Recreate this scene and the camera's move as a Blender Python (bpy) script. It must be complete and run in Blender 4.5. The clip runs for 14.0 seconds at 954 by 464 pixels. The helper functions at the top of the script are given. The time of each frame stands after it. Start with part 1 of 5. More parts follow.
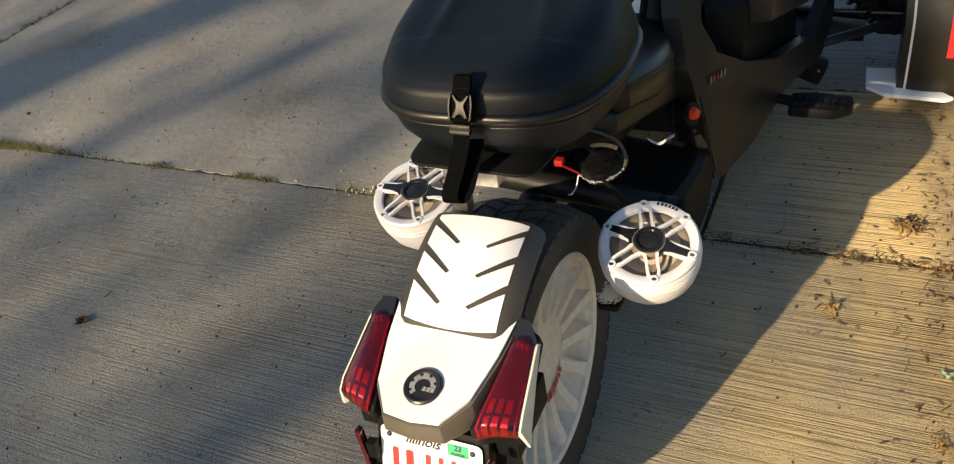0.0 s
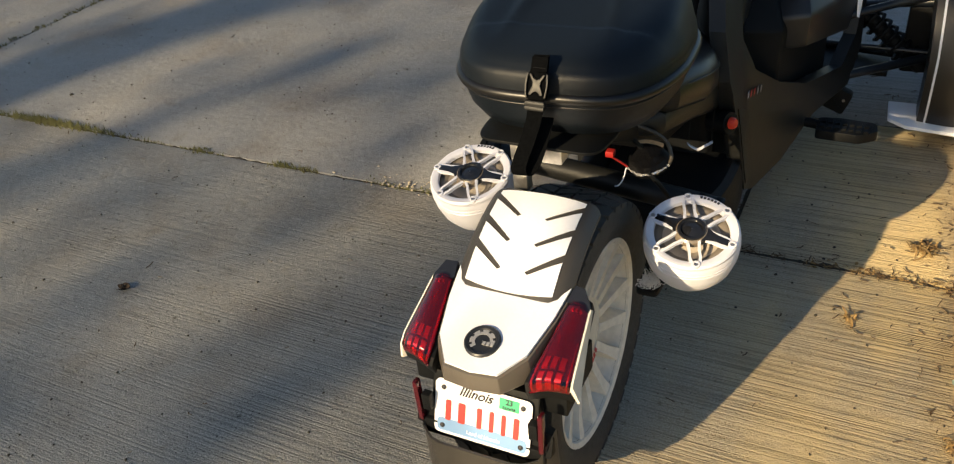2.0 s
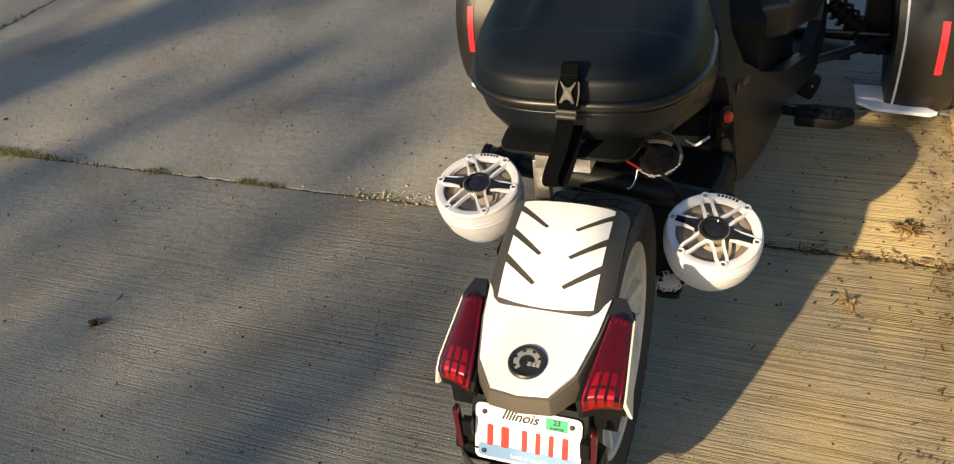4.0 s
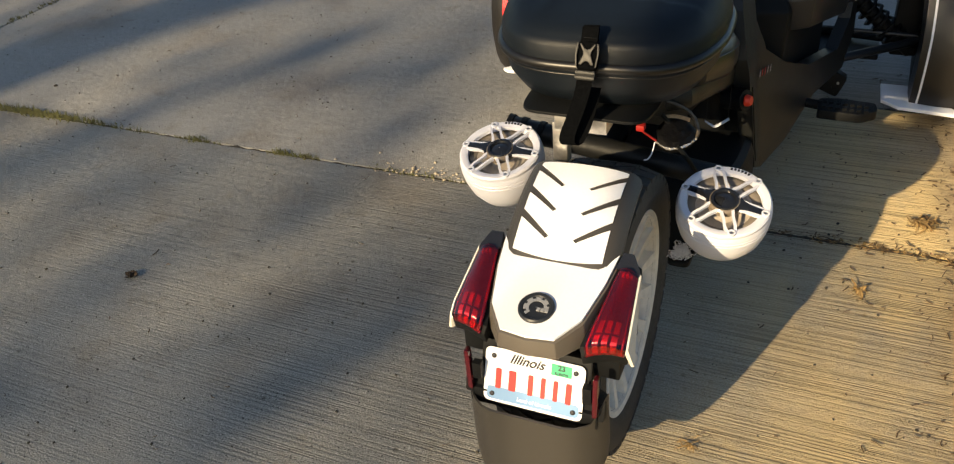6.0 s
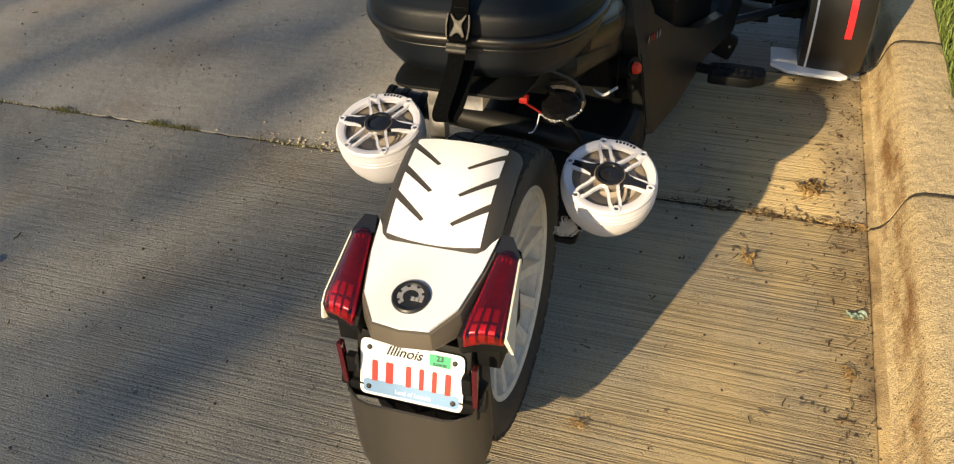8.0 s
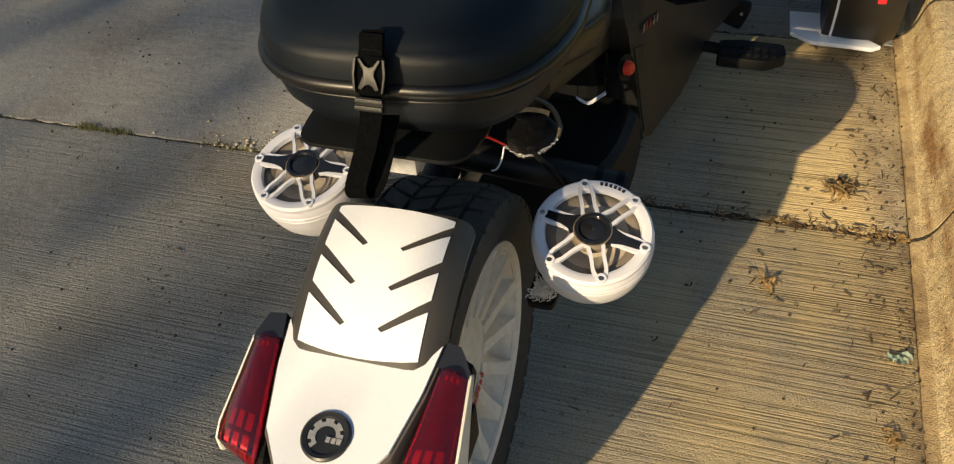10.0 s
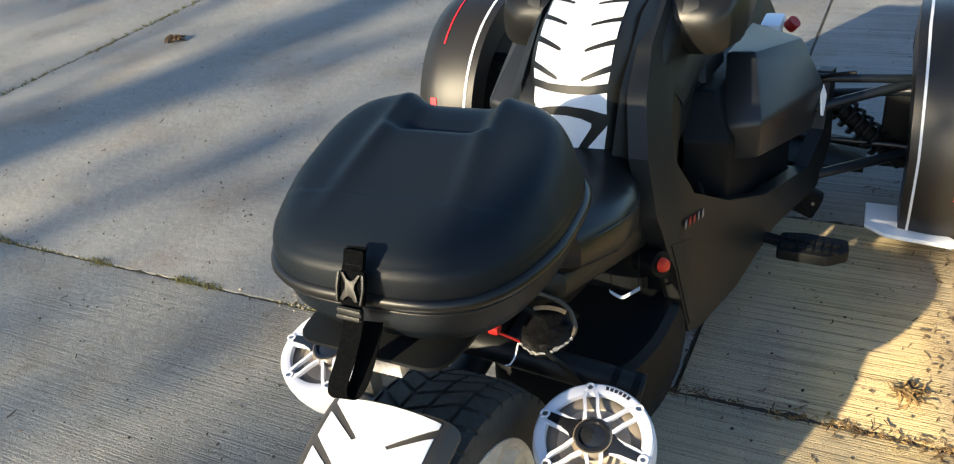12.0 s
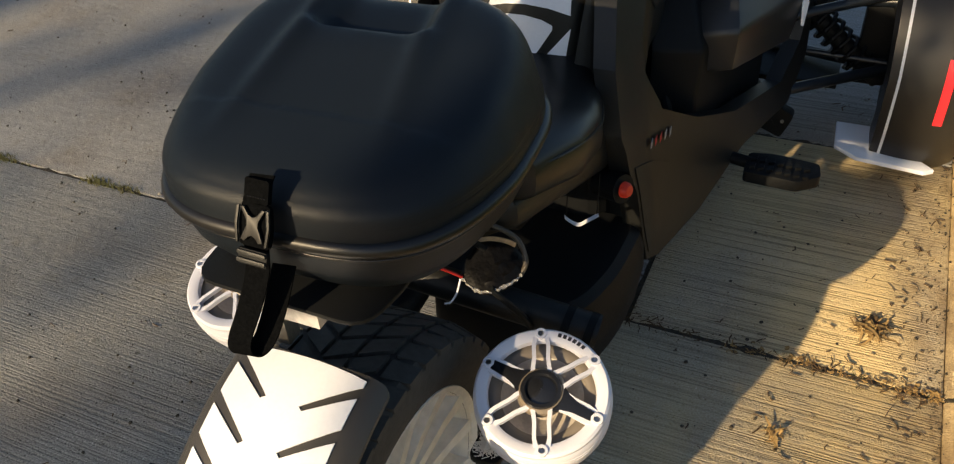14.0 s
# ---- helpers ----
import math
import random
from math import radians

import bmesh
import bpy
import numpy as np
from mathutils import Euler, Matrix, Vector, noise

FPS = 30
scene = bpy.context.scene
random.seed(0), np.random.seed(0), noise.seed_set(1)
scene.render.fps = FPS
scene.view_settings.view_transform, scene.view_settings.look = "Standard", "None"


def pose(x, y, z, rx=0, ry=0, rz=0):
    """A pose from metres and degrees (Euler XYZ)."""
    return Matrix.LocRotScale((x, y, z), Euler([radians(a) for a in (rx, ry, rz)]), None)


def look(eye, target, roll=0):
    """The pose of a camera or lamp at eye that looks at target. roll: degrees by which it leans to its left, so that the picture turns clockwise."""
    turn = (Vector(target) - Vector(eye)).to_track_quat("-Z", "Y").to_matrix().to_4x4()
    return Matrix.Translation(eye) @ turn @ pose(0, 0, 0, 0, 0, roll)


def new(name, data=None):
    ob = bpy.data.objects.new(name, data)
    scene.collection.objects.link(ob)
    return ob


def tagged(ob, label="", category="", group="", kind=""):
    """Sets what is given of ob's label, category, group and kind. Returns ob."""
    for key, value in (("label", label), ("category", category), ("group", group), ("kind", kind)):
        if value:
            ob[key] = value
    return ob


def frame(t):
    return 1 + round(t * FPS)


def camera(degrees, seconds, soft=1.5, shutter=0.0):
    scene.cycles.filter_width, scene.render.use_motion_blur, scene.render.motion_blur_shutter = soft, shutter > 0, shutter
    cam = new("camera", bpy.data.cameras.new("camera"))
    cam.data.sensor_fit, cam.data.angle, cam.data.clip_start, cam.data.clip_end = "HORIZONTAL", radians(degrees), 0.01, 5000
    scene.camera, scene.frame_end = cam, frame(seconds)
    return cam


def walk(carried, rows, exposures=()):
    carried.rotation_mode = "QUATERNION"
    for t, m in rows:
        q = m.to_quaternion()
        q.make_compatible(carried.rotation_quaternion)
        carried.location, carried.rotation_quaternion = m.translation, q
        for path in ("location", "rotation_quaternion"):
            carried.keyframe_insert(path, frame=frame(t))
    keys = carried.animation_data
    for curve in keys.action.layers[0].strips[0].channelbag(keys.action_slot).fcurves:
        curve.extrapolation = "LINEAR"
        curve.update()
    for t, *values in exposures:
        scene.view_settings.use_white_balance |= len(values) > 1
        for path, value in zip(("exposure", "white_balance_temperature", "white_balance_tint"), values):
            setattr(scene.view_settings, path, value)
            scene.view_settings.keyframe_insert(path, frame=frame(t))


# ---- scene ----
cam = camera(58.1, 14.0, soft=1.2)
PATH = [
    (0, (0.572, -1.074, 1.461), (-0.251, 0.314, 0.279), -11.1),
    (0.5, (0.489, -1.262, 1.466), (-0.207, 0.205, 0.298), -8.2),
    (1, (0.464, -1.36, 1.475), (-0.214, 0.113, 0.305), -7.6),
    (1.5, (0.506, -1.32, 1.473), (-0.224, 0.141, 0.32), -8.6),
    (2, (0.53, -1.252, 1.455), (-0.293, 0.181, 0.329), -6.6),
    (2.2, (0.537, -1.242, 1.458), (-0.328, 0.184, 0.353), -4.7),
    (4.3, (0.337, -1.257, 1.467), (-0.321, 0.238, 0.313), -7.2),
    (4.5, (0.389, -1.237, 1.463), (-0.283, 0.251, 0.309), -7.4),
    (5, (0.492, -1.204, 1.449), (-0.219, 0.235, 0.255), -6.0),
    (5.5, (0.501, -1.244, 1.451), (-0.252, 0.206, 0.297), -6.4),
    (6, (0.407, -1.357, 1.437), (-0.328, 0.116, 0.302), -5.5),
    (6.5, (0.359, -1.434, 1.444), (-0.324, 0.055, 0.296), -4.5),
    (7, (0.357, -1.44, 1.446), (-0.233, 0.084, 0.291), -2.7),
    (7.5, (0.406, -1.378, 1.434), (-0.117, 0.144, 0.246), -1.9),
    (7.7, (0.438, -1.327, 1.428), (-0.092, 0.181, 0.226), -2.3),
    (9.8, (0.389, -0.861, 1.361), (-0.125, 0.531, 0.02), -5.8),
    (10, (0.4, -0.835, 1.365), (-0.134, 0.547, 0.022), -5.8),
    (10.5, (0.533, -0.774, 1.381), (-0.114, 0.655, 0.14), -3.8),
    (11, (0.602, -0.722, 1.402), (-0.189, 0.66, 0.192), -6.7),
    (11.5, (0.619, -0.713, 1.412), (-0.219, 0.7, 0.271), -7.7),
    (12, (0.567, -0.754, 1.438), (-0.287, 0.719, 0.388), -7.9),
    (12.5, (0.455, -0.818, 1.462), (-0.302, 0.71, 0.416), -6.2),
    (13, (0.397, -0.832, 1.447), (-0.316, 0.68, 0.349), -5.3),
    (13.5, (0.416, -0.758, 1.41), (-0.257, 0.668, 0.18), -4.3),
    (14, (0.493, -0.593, 1.365), (-0.208, 0.797, 0.109), -4.3),
]
LIGHTING = [(0, 0.92, 6150, 7), (6.5, 0.90, 6150, 7), (7.7, 0.88, 6250, 8), (9.8, 0.64, 6200, 6), (10.5, 0.52, 6200, 6), (11.0, 0.76, 6100, 7), (11.5, 1.28, 5750, 6), (12.0, 1.60, 5450, 5), (12.6, 1.58, 5500, 6),
            (13.0, 1.38, 5680, 6), (13.5, 1.07, 6080, 7), (14.0, 0.88, 6250, 9)]
walk(cam, [(t, look(eye, target, roll)) for t, eye, target, roll in PATH], LIGHTING)

# ---- world, sun, exposure ----
world = bpy.data.worlds.new("sky")
scene.world = world
world.use_nodes = True
wn = world.node_tree
sky = wn.nodes.new("ShaderNodeTexSky")
sky.sky_type = 'NISHITA'
sky.sun_disc = False
sky.sun_elevation = radians(21.2)
sky.sun_rotation = math.atan2(-0.786, -2.45)
wn.nodes["Background"].inputs[1].default_value = 0.072
wn.links.new(sky.outputs[0], wn.nodes["Background"].inputs[0])
sun = new("sun", bpy.data.lights.new("sun", 'SUN'))
sun.data.energy = 5.0
sun.data.angle = radians(0.6)
sun.data.color = (1.0, 0.735, 0.42)
sun.matrix_world = look((-7.86, -24.5, 10), (0, 0, 0))


# ---- materials ----
def material(name, base, rough=0.5, metal=0.0, grain=0.0, grain_scale=200.0, bump=0.0, bump_scale=300.0,
             coat=0.0, transmission=0.0, second=None, second_scale=6.0, spec=0.5, rand=0.0, rough_var=0.0, stretch=(1, 1, 1)):
    """A surface with fine grain, a broad second colour and fine relief."""
    m = bpy.data.materials.new(name)
    m.use_nodes = True
    nt = m.node_tree
    p = nt.nodes["Principled BSDF"]
    N, L = nt.nodes.new, nt.links.new
    p.inputs["Roughness"].default_value = rough
    p.inputs["Metallic"].default_value = metal
    p.inputs["Coat Weight"].default_value = coat
    p.inputs["Coat Roughness"].default_value = 0.08
    p.inputs["Transmission Weight"].default_value = transmission
    p.inputs["Specular IOR Level"].default_value = spec
    co = N("ShaderNodeTexCoord")
    mp = N("ShaderNodeMapping")
    mp.inputs["Scale"].default_value = stretch
    L(co.outputs["Object"], mp.inputs[0])
    out = N("ShaderNodeRGB")
    out.outputs[0].default_value = (*base, 1)
    col = out.outputs[0]
    n2 = N("ShaderNodeTexNoise")
    n2.inputs["Scale"].default_value = second_scale
    n2.inputs["Detail"].default_value = 6
    L(mp.outputs[0], n2.inputs[0])
    if second:
        mx = N("ShaderNodeMixRGB")
        L(n2.outputs[0], mx.inputs[0])
        mx.inputs[1].default_value = (*base, 1)
        mx.inputs[2].default_value = (*second, 1)
        col = mx.outputs[0]
    n1 = N("ShaderNodeTexNoise")
    n1.inputs["Scale"].default_value = grain_scale
    n1.inputs["Detail"].default_value = 4
    L(mp.outputs[0], n1.inputs[0])
    if grain:
        rr = N("ShaderNodeMapRange")
        rr.inputs[1].default_value, rr.inputs[2].default_value = 0.3, 0.7
        rr.inputs[3].default_value, rr.inputs[4].default_value = 1 - grain, 1 + grain
        L(n1.outputs[0], rr.inputs[0])
        mu = N("ShaderNodeVectorMath")
        mu.operation = 'SCALE'
        L(col, mu.inputs[0])
        L(rr.outputs[0], mu.inputs[3])
        col = mu.outputs[0]
    if rand:
        oi = N("ShaderNodeObjectInfo")
        rr = N("ShaderNodeMapRange")
        rr.inputs[3].default_value, rr.inputs[4].default_value = 1 - rand, 1 + rand
        L(oi.outputs["Random"], rr.inputs[0])
        mu = N("ShaderNodeVectorMath")
        mu.operation = 'SCALE'
        L(col, mu.inputs[0])
        L(rr.outputs[0], mu.inputs[3])
        col = mu.outputs[0]
    L(col, p.inputs["Base Color"])
    if rough_var:
        rr = N("ShaderNodeMapRange")
        rr.inputs[3].default_value, rr.inputs[4].default_value = rough - rough_var, rough + rough_var
        L(n2.outputs[0], rr.inputs[0])
        L(rr.outputs[0], p.inputs["Roughness"])
    if bump:
        n3 = N("ShaderNodeTexNoise")
        n3.inputs["Scale"].default_value = bump_scale
        n3.inputs["Detail"].default_value = 3
        L(mp.outputs[0], n3.inputs[0])
        b = N("ShaderNodeBump")
        b.inputs["Strength"].default_value = 1.0
        b.inputs["Distance"].default_value = bump
        L(n3.outputs[0], b.inputs["Height"])
        L(b.outputs[0], p.inputs["Normal"])
    return m


def concrete(name, base, dark, groove=0.0, speck=0.35, stain=(0.16, 0.11, 0.06), stain_amount=0.35, stain_scale=2.7, stain_stretch=(1, 1, 1), stain_face=False, sunlit_silt=None):
    """Weathered concrete: broom grooves along x, exposed grit, brown and grey stains."""
    m = bpy.data.materials.new(name)
    m.use_nodes = True
    nt = m.node_tree
    p = nt.nodes["Principled BSDF"]
    N, L = nt.nodes.new, nt.links.new
    p.inputs["Roughness"].default_value = 0.88
    p.inputs["Specular IOR Level"].default_value = 0.3
    co = N("ShaderNodeTexCoord")

    def tex(scale, stretch=(1, 1, 1), detail=5, rough=0.55):
        mp = N("ShaderNodeMapping")
        mp.inputs["Scale"].default_value = stretch
        L(co.outputs["Object"], mp.inputs[0])
        t = N("ShaderNodeTexNoise")
        t.inputs["Scale"].default_value = scale
        t.inputs["Detail"].default_value = detail
        t.inputs["Roughness"].default_value = rough
        L(mp.outputs[0], t.inputs[0])
        return t.outputs[0]

    def ramp(v, a, b, lo=0.0, hi=1.0):
        r = N("ShaderNodeMapRange")
        r.inputs[1].default_value, r.inputs[2].default_value = a, b
        r.inputs[3].default_value, r.inputs[4].default_value = lo, hi
        L(v, r.inputs[0])
        return r.outputs[0]

    def mix(f, a, b):
        x = N("ShaderNodeMixRGB")
        L(f, x.inputs[0])
        for k, v in ((1, a), (2, b)):
            if isinstance(v, tuple):
                x.inputs[k].default_value = (*v, 1)
            else:
                L(v, x.inputs[k])
        return x.outputs[0]

    def math2(op, a, b):
        x = N("ShaderNodeMath")
        x.operation = op
        for k, v in ((0, a), (1, b)):
            if isinstance(v, float):
                x.inputs[k].default_value = v
            else:
                L(v, x.inputs[k])
        return x.outputs[0]

    broad = tex(1.3)
    col = mix(ramp(broad, 0.35, 0.7), base, dark)
    mask = math2('MULTIPLY', ramp(tex(stain_scale, stain_stretch, detail=8), 0.46 if stain_face else 0.5, 0.62 if stain_face else 0.72), stain_amount)
    if stain_face:
        at = N("ShaderNodeSeparateXYZ")
        L(co.outputs["Object"], at.inputs[0])
        mask = math2('MULTIPLY', mask, math2('MULTIPLY', ramp(at.outputs[2], 0.012, 0.03), ramp(at.outputs[2], 0.118, 0.09)))
    col = mix(mask, col, stain)
    big = N("ShaderNodeTexVoronoi")
    big.inputs["Scale"].default_value = 26.0
    L(co.outputs["Object"], big.inputs[0])
    spot = math2('MULTIPLY', ramp(big.outputs["Distance"], 0.05, 0.22, 1.0, 0.0), ramp(big.outputs["Color"], 0.80, 0.84))
    col = mix(math2('MULTIPLY', spot, speck), col, (0.10, 0.09, 0.07))
    col = mix(math2('MULTIPLY', ramp(tex(9.0, detail=8, rough=0.7), 0.56, 0.70), 0.35), col, (0.13, 0.10, 0.06))
    grit = tex(260.0, detail=2)
    pit = N("ShaderNodeTexVoronoi")
    pit.inputs["Scale"].default_value = 62.0
    L(co.outputs["Object"], pit.inputs[0])
    pits = math2('MULTIPLY', ramp(pit.outputs["Distance"], 0.06, 0.20, 1.0, 0.0), ramp(pit.outputs["Color"], 0.70, 0.76))
    col = mix(math2('MULTIPLY', pits, 0.7), col, (0.05, 0.045, 0.038))
    v = N("ShaderNodeTexVoronoi")
    v.inputs["Scale"].default_value = 105.0
    L(co.outputs["Object"], v.inputs[0])
    stones = ramp(v.outputs["Distance"], 0.12, 0.3, 1.0, 0.0)
    pick = math2('MULTIPLY', stones, ramp(v.outputs["Color"], 0.68, 0.74))
    col = mix(math2('MULTIPLY', pick, speck), col, (0.06, 0.055, 0.05))
    pick2 = math2('MULTIPLY', stones, ramp(v.outputs["Color"], 0.2, 0.14))
    col = mix(math2('MULTIPLY', pick2, speck), col, (0.48, 0.46, 0.42))
    sc = N("ShaderNodeVectorMath")
    sc.operation = 'SCALE'
    L(col, sc.inputs[0])
    L(ramp(grit, 0.3, 0.7, 0.58, 1.42), sc.inputs[3])
    col = sc.outputs[0]
    h = math2('ADD', math2('MULTIPLY', grit, 0.0022), math2('MULTIPLY', math2('ADD', pick, pits), -0.001))
    h = math2('ADD', h, math2('MULTIPLY', tex(28.0), 0.007 if stain_face else 0.004))
    if sunlit_silt:
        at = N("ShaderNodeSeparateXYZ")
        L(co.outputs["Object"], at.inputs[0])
        # Gold tint towards the kerb paints in warm sunlight, along with gutter silt.
        sun_side_mask = math2('MULTIPLY', ramp(at.outputs[0], -0.12, 0.62), ramp(tex(3.5, (1.0, 0.5, 1.0), detail=6), 0.22, 0.58))
        col = mix(math2('MULTIPLY', sun_side_mask, 0.9), col, sunlit_silt)
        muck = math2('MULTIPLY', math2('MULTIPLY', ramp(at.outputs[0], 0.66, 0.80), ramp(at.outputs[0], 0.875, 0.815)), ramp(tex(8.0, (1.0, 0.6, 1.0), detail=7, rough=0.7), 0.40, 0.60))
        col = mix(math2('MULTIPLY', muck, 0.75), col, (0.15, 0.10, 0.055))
    if groove:
        lines = tex(175.0, (0.0060, 1.0, 1.0), 3, 0.55)
        sep = N("ShaderNodeSeparateXYZ")
        L(co.outputs["Object"], sep.inputs[0])
        # Groove contrast, in relief and painted into colour, grows towards the sunlit right.
        worn = math2('MULTIPLY', ramp(tex(3.0), 0.35, 0.62, 0.35, 1.0), math2('MULTIPLY', ramp(sep.outputs[0], -1.2, 0.55, 0.22, 1.0), ramp(sep.outputs[0], 0.815, 0.72, 0.2, 1.0)))
        lines = math2('MULTIPLY', math2('SUBTRACT', ramp(lines, 0.40, 0.53), 0.62), worn)
        h = math2('ADD', h, math2('MULTIPLY', lines, groove))
        sc = N("ShaderNodeVectorMath")
        sc.operation = 'SCALE'
        L(col, sc.inputs[0])
        L(ramp(lines, -0.62, 0.38, 0.66, 1.16), sc.inputs[3])
        col = sc.outputs[0]
    L(col, p.inputs["Base Color"])
    b = N("ShaderNodeBump")
    b.inputs["Strength"].default_value = 1.0
    b.inputs["Distance"].default_value = 1.0
    L(h, b.inputs["Height"])
    L(b.outputs[0], p.inputs["Normal"])
    return m


M_BROOM = concrete("broomed_concrete", (0.300, 0.288, 0.252), (0.236, 0.230, 0.205), groove=0.0030, speck=0.9, sunlit_silt=(0.665, 0.512, 0.250))
M_GUTTER = concrete("gutter_concrete", (0.48, 0.38, 0.23), (0.36, 0.285, 0.175), groove=0.0, speck=0.6, sunlit_silt=(0.56, 0.42, 0.21))
M_SLAB = concrete("weathered_concrete", (0.262, 0.260, 0.247), (0.206, 0.206, 0.199), groove=0.0010, speck=0.9)
M_KERB = concrete("kerb_concrete", (0.58, 0.465, 0.27), (0.43, 0.34, 0.195), groove=0.0, speck=0.9, stain=(0.20, 0.095, 0.03), stain_amount=0.85, stain_scale=16.0, stain_stretch=(1, 0.22, 1), stain_face=True)
M_SOIL = material("joint_soil", (0.045, 0.038, 0.026), 0.95, grain=0.5, grain_scale=150, bump=0.004, bump_scale=120)
M_MOSS = material("moss", (0.045, 0.06, 0.02), 0.95, grain=0.5, grain_scale=200, second=(0.09, 0.08, 0.03), second_scale=30)
M_GRASS = material("grass_blade", (0.10, 0.17, 0.025), 0.6, second=(0.19, 0.23, 0.05), second_scale=9)
M_LAWN = material("lawn_soil", (0.05, 0.06, 0.02), 0.95, grain=0.5, grain_scale=60, second=(0.08, 0.09, 0.03))
M_BLACK = material("black_textured_plastic", (0.0055, 0.0062, 0.0070), 0.5, spec=0.12, bump=0.0004, bump_scale=900, second=(0.0085, 0.0092, 0.0100), rough_var=0.06)
M_BODY = material("satin_black_body_plastic", (0.0112, 0.0126, 0.0126), 0.42, spec=0.34, bump=0.0003, bump_scale=1200, second=(0.010, 0.0098, 0.0095), rough_var=0.05)
M_GREY = material("dark_grey_plastic", (0.036, 0.033, 0.029), 0.45, bump=0.0003, bump_scale=1200, second=(0.045, 0.041, 0.036), rough_var=0.05)
# Lighter copy of the dark grey plastic, with the sunlit sheen in its base.
M_SHELL = material("sunlit_grey_plastic", (0.095, 0.084, 0.071), 0.30, bump=0.0003, bump_scale=1200, second=(0.110, 0.097, 0.082), rough_var=0.05)
M_STRAW = material("dry_straw", (0.36, 0.24, 0.085), 0.85, second=(0.17, 0.10, 0.035), second_scale=60)
M_HUB = material("bronze_black_ring", (0.165, 0.135, 0.100), 0.28, spec=0.6, rough_var=0.05)
M_FENDER = material("satin_fender_plastic", (0.013, 0.0122, 0.0115), 0.38, spec=0.4, bump=0.0003, bump_scale=1200, second=(0.018, 0.0165, 0.015), rough_var=0.05)
# Blue of the mirrored sky is mixed into the near-black base.
M_CASE = material("black_moulded_vinyl", (0.0044, 0.0068, 0.0102), 0.42, spec=0.22, bump=0.0003, bump_scale=1500, second=(0.0060, 0.0085, 0.0122), rough_var=0.05)
M_PIPING = material("glossy_piping", (0.0075, 0.0072, 0.0070), 0.36, spec=0.4, rough_var=0.05)
M_WHITE = material("white_paint", (0.73, 0.75, 0.80), 0.34, second=(0.75, 0.77, 0.82), second_scale=4, rough_var=0.05, grain=0.02)
M_SPEAKER = material("white_gloss_plastic", (0.66, 0.67, 0.74), 0.30, second=(0.62, 0.63, 0.70), second_scale=5, rough_var=0.06)
M_RUBBER = material("tyre_rubber", (0.024, 0.0235, 0.0225), 0.72, spec=0.4, grain=0.25, grain_scale=90, second=(0.045, 0.043, 0.039), second_scale=9, bump=0.0006, bump_scale=400)
M_LENS = material("red_lens", (0.85, 0.02, 0.05), 0.04, coat=0.6, transmission=1.0, second=(0.75, 0.015, 0.04), second_scale=25)
M_LENS_IN = material("red_inner_reflector", (0.80, 0.045, 0.055), 0.22, bump=0.0012, bump_scale=160, second=(0.50, 0.02, 0.035), second_scale=60)
M_RIM = material("cream_cast_rim", (0.72, 0.69, 0.62), 0.42, second=(0.62, 0.58, 0.50), second_scale=12, grain=0.1, grain_scale=60)
M_POD = material("grey_pod_plastic", (0.013, 0.0145, 0.017), 0.38, spec=0.45, second=(0.016, 0.0175, 0.020), rough_var=0.05)
M_BUTTON = material("orange_red_plastic", (0.70, 0.05, 0.02), 0.45, spec=0.3, second=(0.62, 0.04, 0.02))
M_TAN = material("tan_concrete_crumb", (0.42, 0.37, 0.28), 0.9, grain=0.3, grain_scale=90, second=(0.32, 0.27, 0.2), second_scale=30)
M_ARM = material("satin_black_steel", (0.009, 0.012, 0.017), 0.34, spec=0.4, rough_var=0.06)
M_DARKRED = material("dark_red_reflector", (0.055, 0.003, 0.007), 0.12, coat=0.5, grain=0.2, grain_scale=400)
# Purple-red floor colour stands in for the sky's reflection on the lens.
M_LENSFLOOR = material("dark_lamp_floor", (0.26, 0.035, 0.065), 0.3, second=(0.14, 0.016, 0.038), second_scale=40)
M_RED = material("red_reflector", (0.85, 0.018, 0.03), 0.3, coat=0.6, grain=0.1, grain_scale=500)
M_METAL = material("brushed_aluminium", (0.55, 0.53, 0.50), 0.38, metal=1.0, grain=0.15, grain_scale=120, stretch=(1, 8, 1))
M_BOLT = material("steel_bolt", (0.5, 0.49, 0.47), 0.3, metal=1.0, grain=0.1)
M_BLACKGLOSS = material("gloss_black_steel", (0.012, 0.013, 0.016), 0.18, coat=0.3, rough_var=0.05)
M_LEATHER = material("black_seat_vinyl", (0.0115, 0.0110, 0.0100), 0.34, spec=0.32, bump=0.0003, bump_scale=350, rough_var=0.06)
M_WEB = material("black_webbing", (0.0030, 0.0033, 0.0038), 0.9, spec=0.0, bump=0.001, bump_scale=500, grain=0.3, grain_scale=300)
M_BUCKLE = material("worn_grey_plastic", (0.012, 0.0115, 0.011), 0.45, spec=0.3, grain=0.3, grain_scale=150)
M_SILVER = material("silver_paint", (0.36, 0.36, 0.36), 0.35, metal=0.3)
M_CONE = material("speaker_cone", (0.55, 0.49, 0.42), 0.45, grain=0.1, second=(0.44, 0.39, 0.33))
M_SURROUND = material("speaker_surround", (0.21, 0.18, 0.145), 0.4, second=(0.16, 0.14, 0.115), second_scale=20)
M_FLUFF = material("white_fluff", (0.85, 0.82, 0.78), 0.95, second=(0.75, 0.71, 0.66), second_scale=70)
